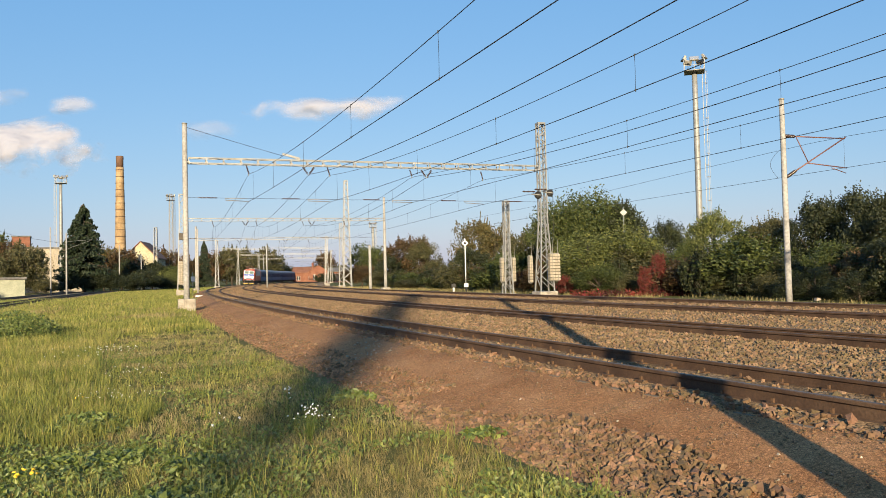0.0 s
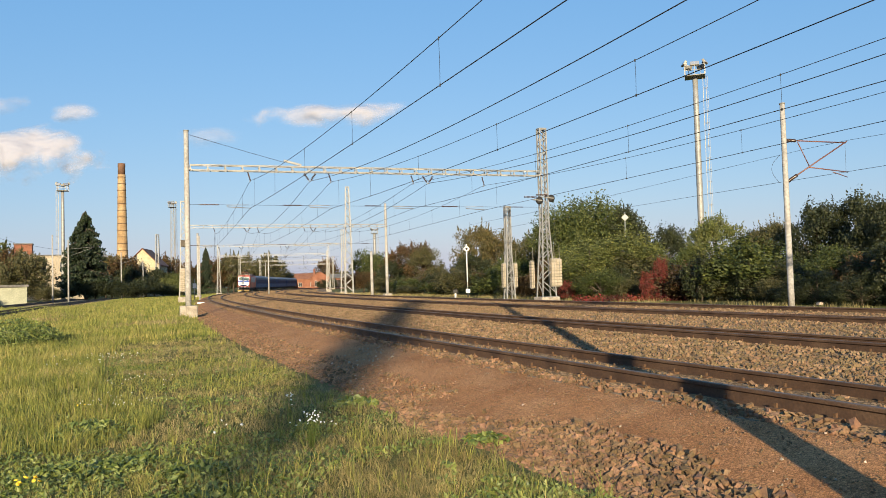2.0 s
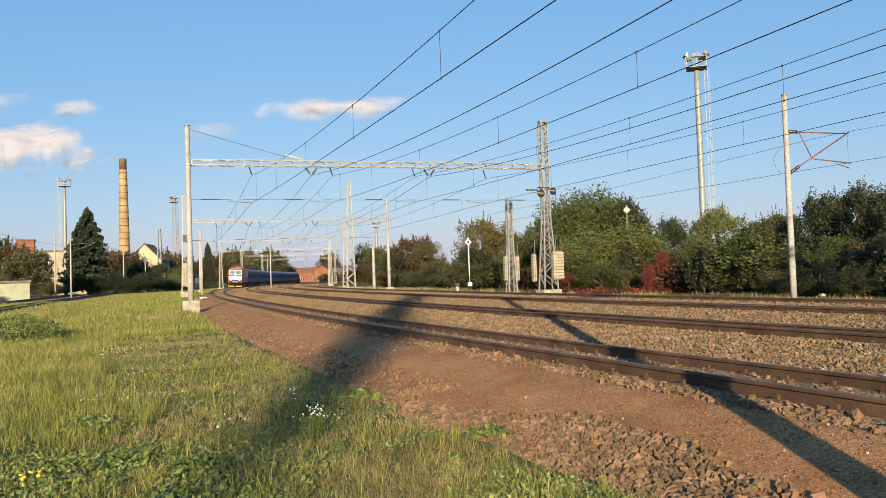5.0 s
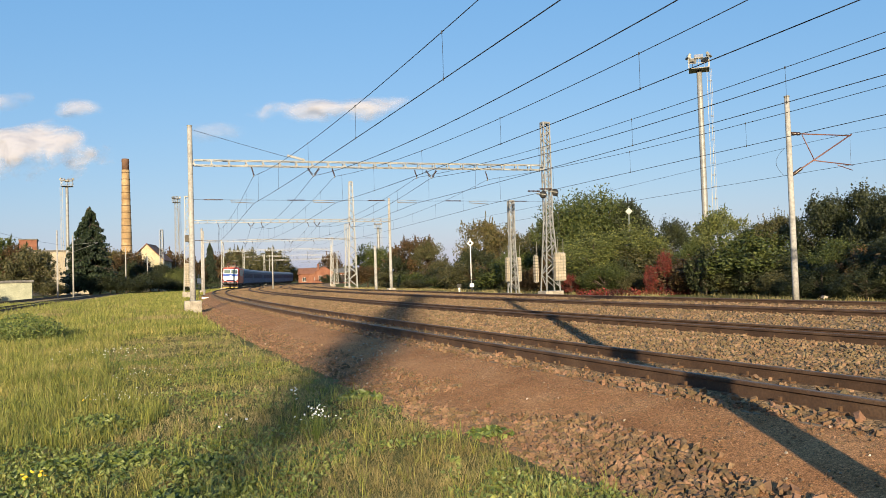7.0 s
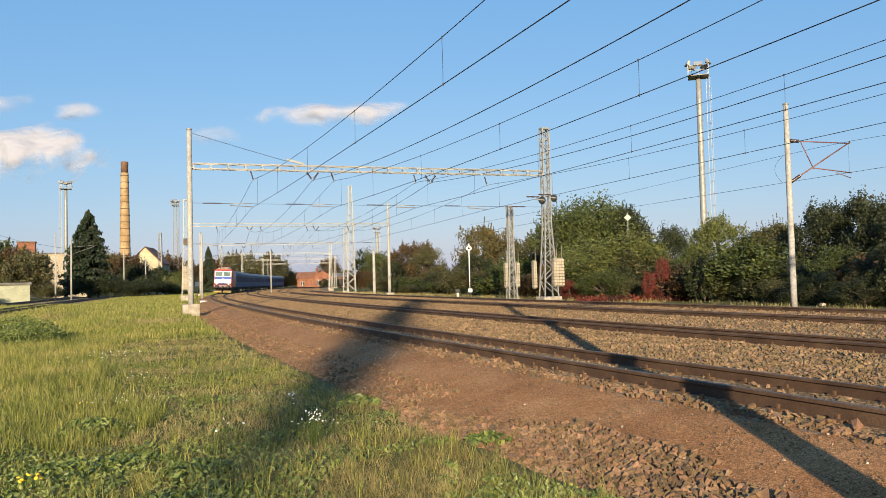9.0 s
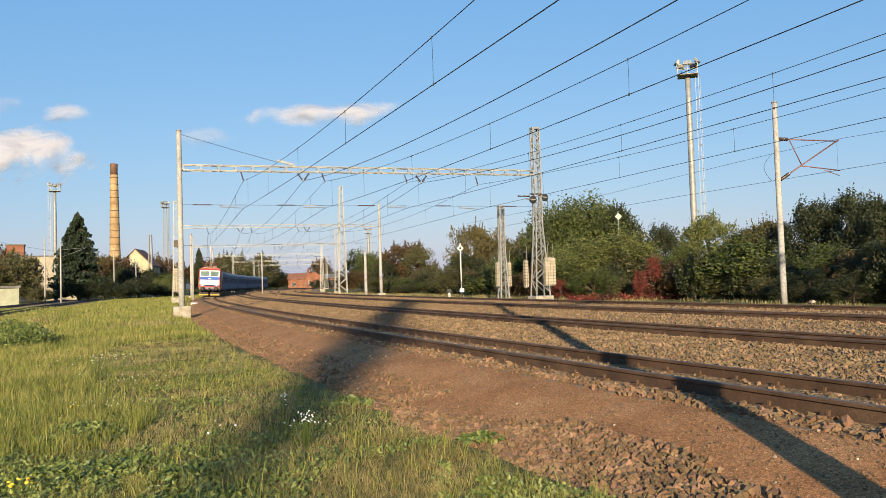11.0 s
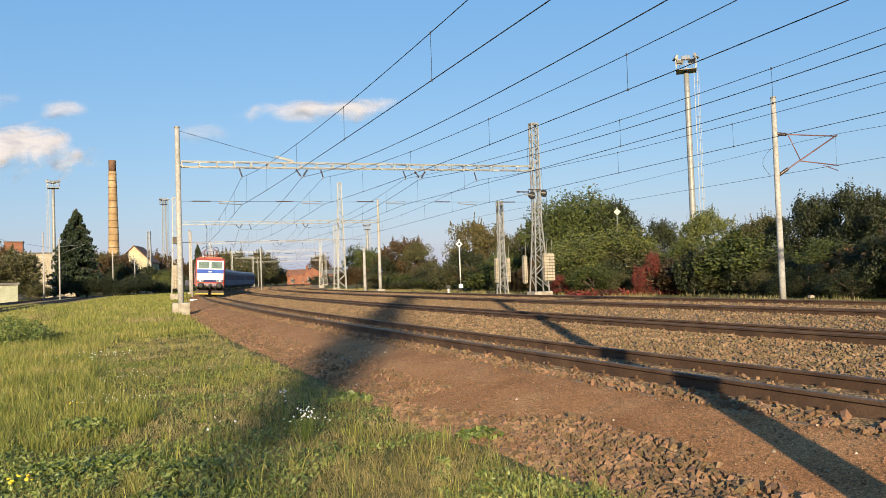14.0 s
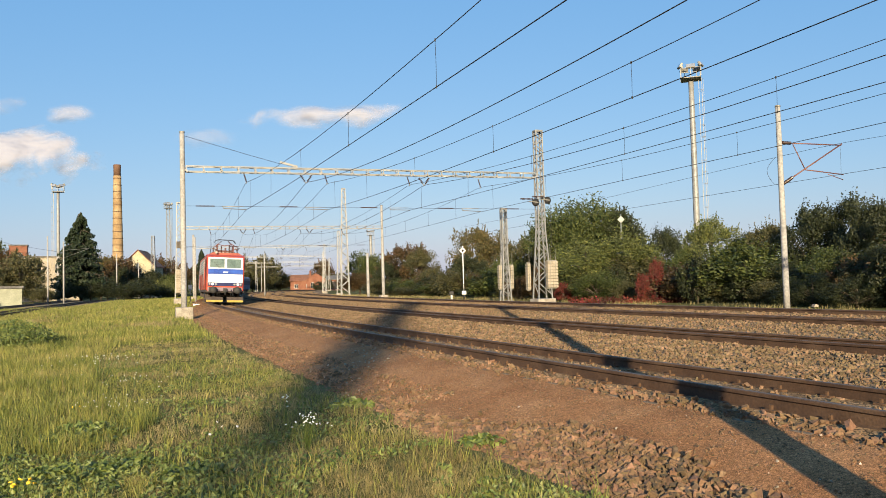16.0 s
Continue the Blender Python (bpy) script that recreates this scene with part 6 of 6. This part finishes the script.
def locomotive():
    t = thing("locomotive", None, "electric locomotive, red with white and blue front", "locomotive")
    side = [(7.72, 1.0), (7.86, 2.4), (7.46, 3.58), (6.95, 3.76), (-6.95, 3.76), (-7.46, 3.58), (-7.86, 2.4), (-7.72, 1.0)]
    bm = bmesh.new()
    prism_x(bm, side, -1.46, 1.46)
    # cab fronts narrower than the body
    for v in bm.verts:
        if abs(v.co.y) > 7.2:
            v.co.x *= 0.935
    bmesh.ops.recalc_face_normals(bm, faces=bm.faces[:])
    bmesh.ops.bevel(bm, geom=[e for e in bm.edges if abs(e.verts[0].co.x - e.verts[1].co.x) < 0.01], offset=0.12, segments=3, affect="EDGES", profile=0.5)
    part("body", bm, RED, t)
    bm = bmesh.new()
    prism_y(bm, [(-1.3, 3.74), (1.3, 3.74), (1.0, 3.95), (-1.0, 3.95)], -6.6, 6.6)
    part("roof", bm, RED_ROOF, t)
    bm = bmesh.new()
    block(bm, -1.4, -7.6, 0.86, 1.4, 7.6, 1.02, 0.03)
    block(bm, -1.2, -1.6, 0.35, 1.2, 1.6, 0.9, 0.05)
    part("underframe", bm, BOGIE, t)
    for name, x0, x1, z0, z1, mat, proud in (("white_panel", -1.27, 1.27, 1.62, 2.26, LOCO_WHITE, 0.012), ("blue_band", -1.27, 1.27, 2.26, 2.4, LOCO_BLUE, 0.013), ("blue_band", -1.27, 1.27, 2.4, 2.66, LOCO_BLUE, 0.013), ("window_band", -1.27, 1.27, 2.66, 3.54, LOCO_WHITE, 0.012), ("light_band", -1.27, 1.27, 1.36, 1.62, NAVY, 0.014), ("red_stripe", -1.27, 1.27, 1.27, 1.36, RED, 0.02), ("buffer_beam", -1.27, 1.27, 0.98, 1.27, BEAM_PAINT, 0.01)):
        bm = bmesh.new()
        face_panel(bm, x0, x1, z0, z1, proud)
        part(name, bm, mat, t)
    for x0, x1 in ((-1.17, -0.06), (0.06, 1.17)):
        bm = bmesh.new()
        face_panel(bm, x0, x1, 2.72, 3.46, 0.02)
        w = part("windscreen", bm, CAB_GLASS, t, "raked windscreen, sky reflection painted in as pale green")
        bm = bmesh.new()
        for a, b in (((x0, 2.72), (x1, 2.72)), ((x0, 3.46), (x1, 3.46)), ((x0, 2.72), (x0, 3.46)), ((x1, 2.72), (x1, 3.46))):
            bar(bm, (a[0], front_y(a[1]) + 0.02, a[1]), (b[0], front_y(b[1]) + 0.02, b[1]), 0.06)
        part("window_frame", bm, LOCO_WHITE, w, "white window frame")
        bm = bmesh.new()
        xm = (x0 + x1) / 2
        bar(bm, (xm - 0.2, front_y(2.7) + 0.05, 2.7), (xm + 0.25, front_y(3.2) + 0.05, 3.2), 0.02)
        part("wiper", bm, BLACK, w)
    for sx in (-1, 1):
        for x, m in ((0.92, HEADLIGHT), (0.68, LENS), (1.13, LENS)):
            bm = bmesh.new()
            lathe(bm, [(0.09, 0), (0.09, 0.05), (0.07, 0.06), (0.01, 0.065)], 12, pose(sx * x, front_y(1.5), 1.5, -90))
            part("headlight", bm, m, t, "round glass headlight")
        bm = bmesh.new()
        tube(bm, [(sx * 0.875, 7.6, 1.06), (sx * 0.875, 8.1, 1.06)], 0.11, 12)
        buf = part("buffer", bm, BOGIE, t)
        bm = bmesh.new()
        lathe(bm, [(0.25, 0), (0.27, 0.02), (0.25, 0.06), (0.05, 0.08)], 16, pose(sx * 0.875, 8.1, 1.06, -90))
        block(bm, sx * 0.875 - 0.28, 7.7, 0.86, sx * 0.875 + 0.28, 7.85, 1.26, 0.03)
        part("buffer_plate", bm, BLACK, buf)
        bm = bmesh.new()
        prism_x(bm, [(7.55, 0.55), (7.75, 0.55), (7.95, 0.17), (7.88, 0.14)], min(sx * 0.14, sx * 1.35), max(sx * 0.14, sx * 1.35))
        part("snow_plough", bm, BOGIE, t)
        bm = bmesh.new()
        prism_x(bm, [(7.90, 0.31), (7.915, 0.31), (7.985, 0.16), (7.96, 0.15)], min(sx * 0.15, sx * 1.34), max(sx * 0.15, sx * 1.34))
        part("plough_edge", bm, PLOUGH, t, "yellow plough edge")
        # sides: grey louvre strip, cab window, door, handrails
        bm = bmesh.new()
        block(bm, sx * 1.452, -5.2, 2.35, sx * 1.452 + sx * 0.016, 5.0, 3.5)
        part("side_panel", bm, GREY_SIDE, t, "light grey louvre strip")
        bm = bmesh.new()
        for k in range(9):
            y = -4.6 + 1.1 * k
            for j in range(5):
                bar(bm, (sx * 1.475, y, 2.5 + 0.2 * j), (sx * 1.475, y + 0.8, 2.5 + 0.2 * j), 0.05, 0.06)
        part("louvres", bm, STEEL_OLD, t)
        for y0, y1 in ((6.3, 7.1), (-7.1, -6.3)):
            bm = bmesh.new()
            block(bm, sx * 1.455, y0, 2.65, sx * 1.47, y1, 3.4)
            part("side_window", bm, GLASS, t)
        for y0 in (5.4, -6.1):
            bm = bmesh.new()
            block(bm, sx * 1.45, y0, 1.15, sx * 1.475, y0 + 0.65, 3.45)
            d = part("cab_door", bm, RED, t)
            bm = bmesh.new()
            tube(bm, [(sx * 1.52, y0 - 0.08, 1.2), (sx * 1.52, y0 - 0.08, 2.6)], 0.018, 6)
            part("handrail", bm, STEEL, d)
    bm = bmesh.new()
    block(bm, -0.17, front_y(2.4) + 0.012, 2.37, 0.17, front_y(2.4) + 0.022, 2.46)
    part("badge", bm, LOCO_WHITE, t, "small plain white badge")
    bm = bmesh.new()
    tube(bm, [(0, 7.8, 1.05), (0, 8.05, 1.0), (0.0, 8.08, 0.7)], 0.05, 8)
    block(bm, -0.14, 7.75, 0.9, 0.14, 7.95, 1.2, 0.03)
    part("coupling", bm, BLACK, t)
    for x in (-0.45, 0.45, -0.6, 0.6):
        bm = bmesh.new()
        tube(bm, [(x, 7.78, 1.1), (x, 7.95, 0.95), (x * 0.9, 7.95, 0.65)], 0.025, 6)
        part("brake_hose", bm, BLACK, t)
    pantograph(t, 5.2, True)
    pantograph(t, -5.2, False)
    for k in range(5):
        bm = bmesh.new()
        block(bm, -0.7 + 0.1 * (k % 2), -3.4 + 1.5 * k, 4.0, 0.6, -2.4 + 1.5 * k, 4.22 + 0.06 * (k % 3), 0.04)
        part("roof_box", bm, RED_ROOF if k % 2 else STEEL_OLD, t)
    for k in range(7):
        bm = bmesh.new()
        x = -0.9 + 0.3 * k
        disc_string(bm, (x, 6.2 + 0.12 * (k % 2), 3.95), (x, 6.25, 4.35 + 0.12 * (k % 3)), 0.07, 0.08)
        part("roof_insulator", bm, RED_STEEL if k % 2 else INSUL, t)
    bm = bmesh.new()
    tube(bm, [(-1.0, 6.25, 4.35), (-0.5, 6.3, 4.62), (0.1, 6.2, 4.5), (0.6, 6.3, 4.6), (1.0, 6.2, 4.2)], 0.03, 6)
    part("busbar", bm, RED_STEEL, t)
    for sx in (-0.85, 0.85):
        bm = bmesh.new()
        tube(bm, [(sx, 6.4, 4.25), (sx * 0.6, 3.5, 4.32), (sx * 0.6, -4.5, 4.32)], 0.03, 6)
        part("roof_conductor", bm, RED_STEEL, t)
    bm = bmesh.new()
    lathe(bm, [(0.05, 0), (0.1, 0.4)], 10, pose(0.7, 6.55, 3.95, -90))
    part("horn", bm, STEEL_OLD, t)
    bogie(t, 4.15, 3.2, 0.625, True)
    bogie(t, -4.15, 3.2, 0.625, True)
    return t


def coach():
    t = thing("coach", None, "blue and grey passenger coach of a train", "railway coach", "coaches of the train")
    roofline = [(-1.40, 3.45), (-1.25, 3.75), (-0.8, 3.98), (0, 4.06), (0.8, 3.98), (1.25, 3.75), (1.40, 3.45)]
    bm = bmesh.new()
    prism_y(bm, [(-1.41, 1.0), (-1.41, 2.0), (1.41, 2.0), (1.41, 1.0)], -12.05, 12.05)
    part("lower_body", bm, COACH_BLUE, t)
    bm = bmesh.new()
    prism_y(bm, [(-1.405, 2.0), (-1.405, 3.0), (1.405, 3.0), (1.405, 2.0)], -12.03, 12.03)
    part("window_band", bm, NAVY, t)
    bm = bmesh.new()
    prism_y(bm, [(-1.41, 3.0), (-1.40, 3.45), (1.40, 3.45), (1.41, 3.0)], -12.05, 12.05)
    part("upper_body", bm, COACH_PALE, t)
    bm = bmesh.new()
    prism_y(bm, roofline, -12.05, 12.05)
    part("roof", bm, COACH_ROOF, t)
    for sx in (-1, 1):
        for k in range(10):
            bm = bmesh.new()
            y = -8.95 + 1.99 * k
            block(bm, sx * 1.408, y - 0.6, 2.08, sx * 1.42, y + 0.6, 2.92)
            part("window", bm, COACH_GLASS, t)
        for y in (-11.2, 11.2):
            bm = bmesh.new()
            block(bm, sx * 1.408, y - 0.42, 1.05, sx * 1.432, y + 0.42, 3.05)
            part("door", bm, COACH_PALE, t)
    bm = bmesh.new()
    block(bm, -1.2, -5, 0.45, 1.2, -2, 0.98, 0.05)
    block(bm, -1.2, 0, 0.5, 1.2, 3.6, 0.98, 0.05)
    block(bm, -1.3, -11.9, 0.88, 1.3, 11.9, 1.0)
    part("underframe", bm, BOGIE, t)
    for sy in (-1, 1):
        bm = bmesh.new()
        block(bm, -0.75, sy * 12.05 - 0.2, 1.1, 0.75, sy * 12.05 + 0.2, 3.6, 0.08)
        part("gangway", bm, BLACK, t)
    bogie(t, 8.6, 2.5, 0.46, False)
    bogie(t, -8.6, 2.5, 0.46, False)
    return t


loco = locomotive()
VEHICLES.append((loco, 8.15, 8.3))
first = coach()
VEHICLES.append((first, 16.4 + 12.2, 17.2))
for k in range(1, 5):
    VEHICLES.append((copy_thing(first, Matrix()), 16.4 + 12.2 + 24.5 * k, 17.2))

# ---- what moves ----

def front_s(t):
    """Where the train's front stands: it gathers speed gently."""
    return 198.0 - 7.9 * t - 0.066 * t * t


def motions():
    times = [0.5 * k for k in range(33)]
    for ob, back, base in VEHICLES:
        rows = []
        for t in times:
            s = front_s(t) + back
            p, q = along(s - base / 2), along(s + base / 2)
            d = p - q
            c = (p + q) / 2
            rows.append((t, pose(c.x, c.y, 0, 0, 0, math.degrees(math.atan2(d.y, d.x)) - 90)
                         @ pose(0, 0, 0, 0, -math.degrees(CANT / 1.5), 0)))
        walk(ob, rows)
    # wheels roll with the way travelled
    fine = [0.1 * k for k in range(161)]
    for w, y, r in WHEELS:
        walk(w, [(t, pose(0, y, r) @ Matrix.Rotation(-(front_s(0) - front_s(t)) / r, 4, "X")) for t in fine])


motions()
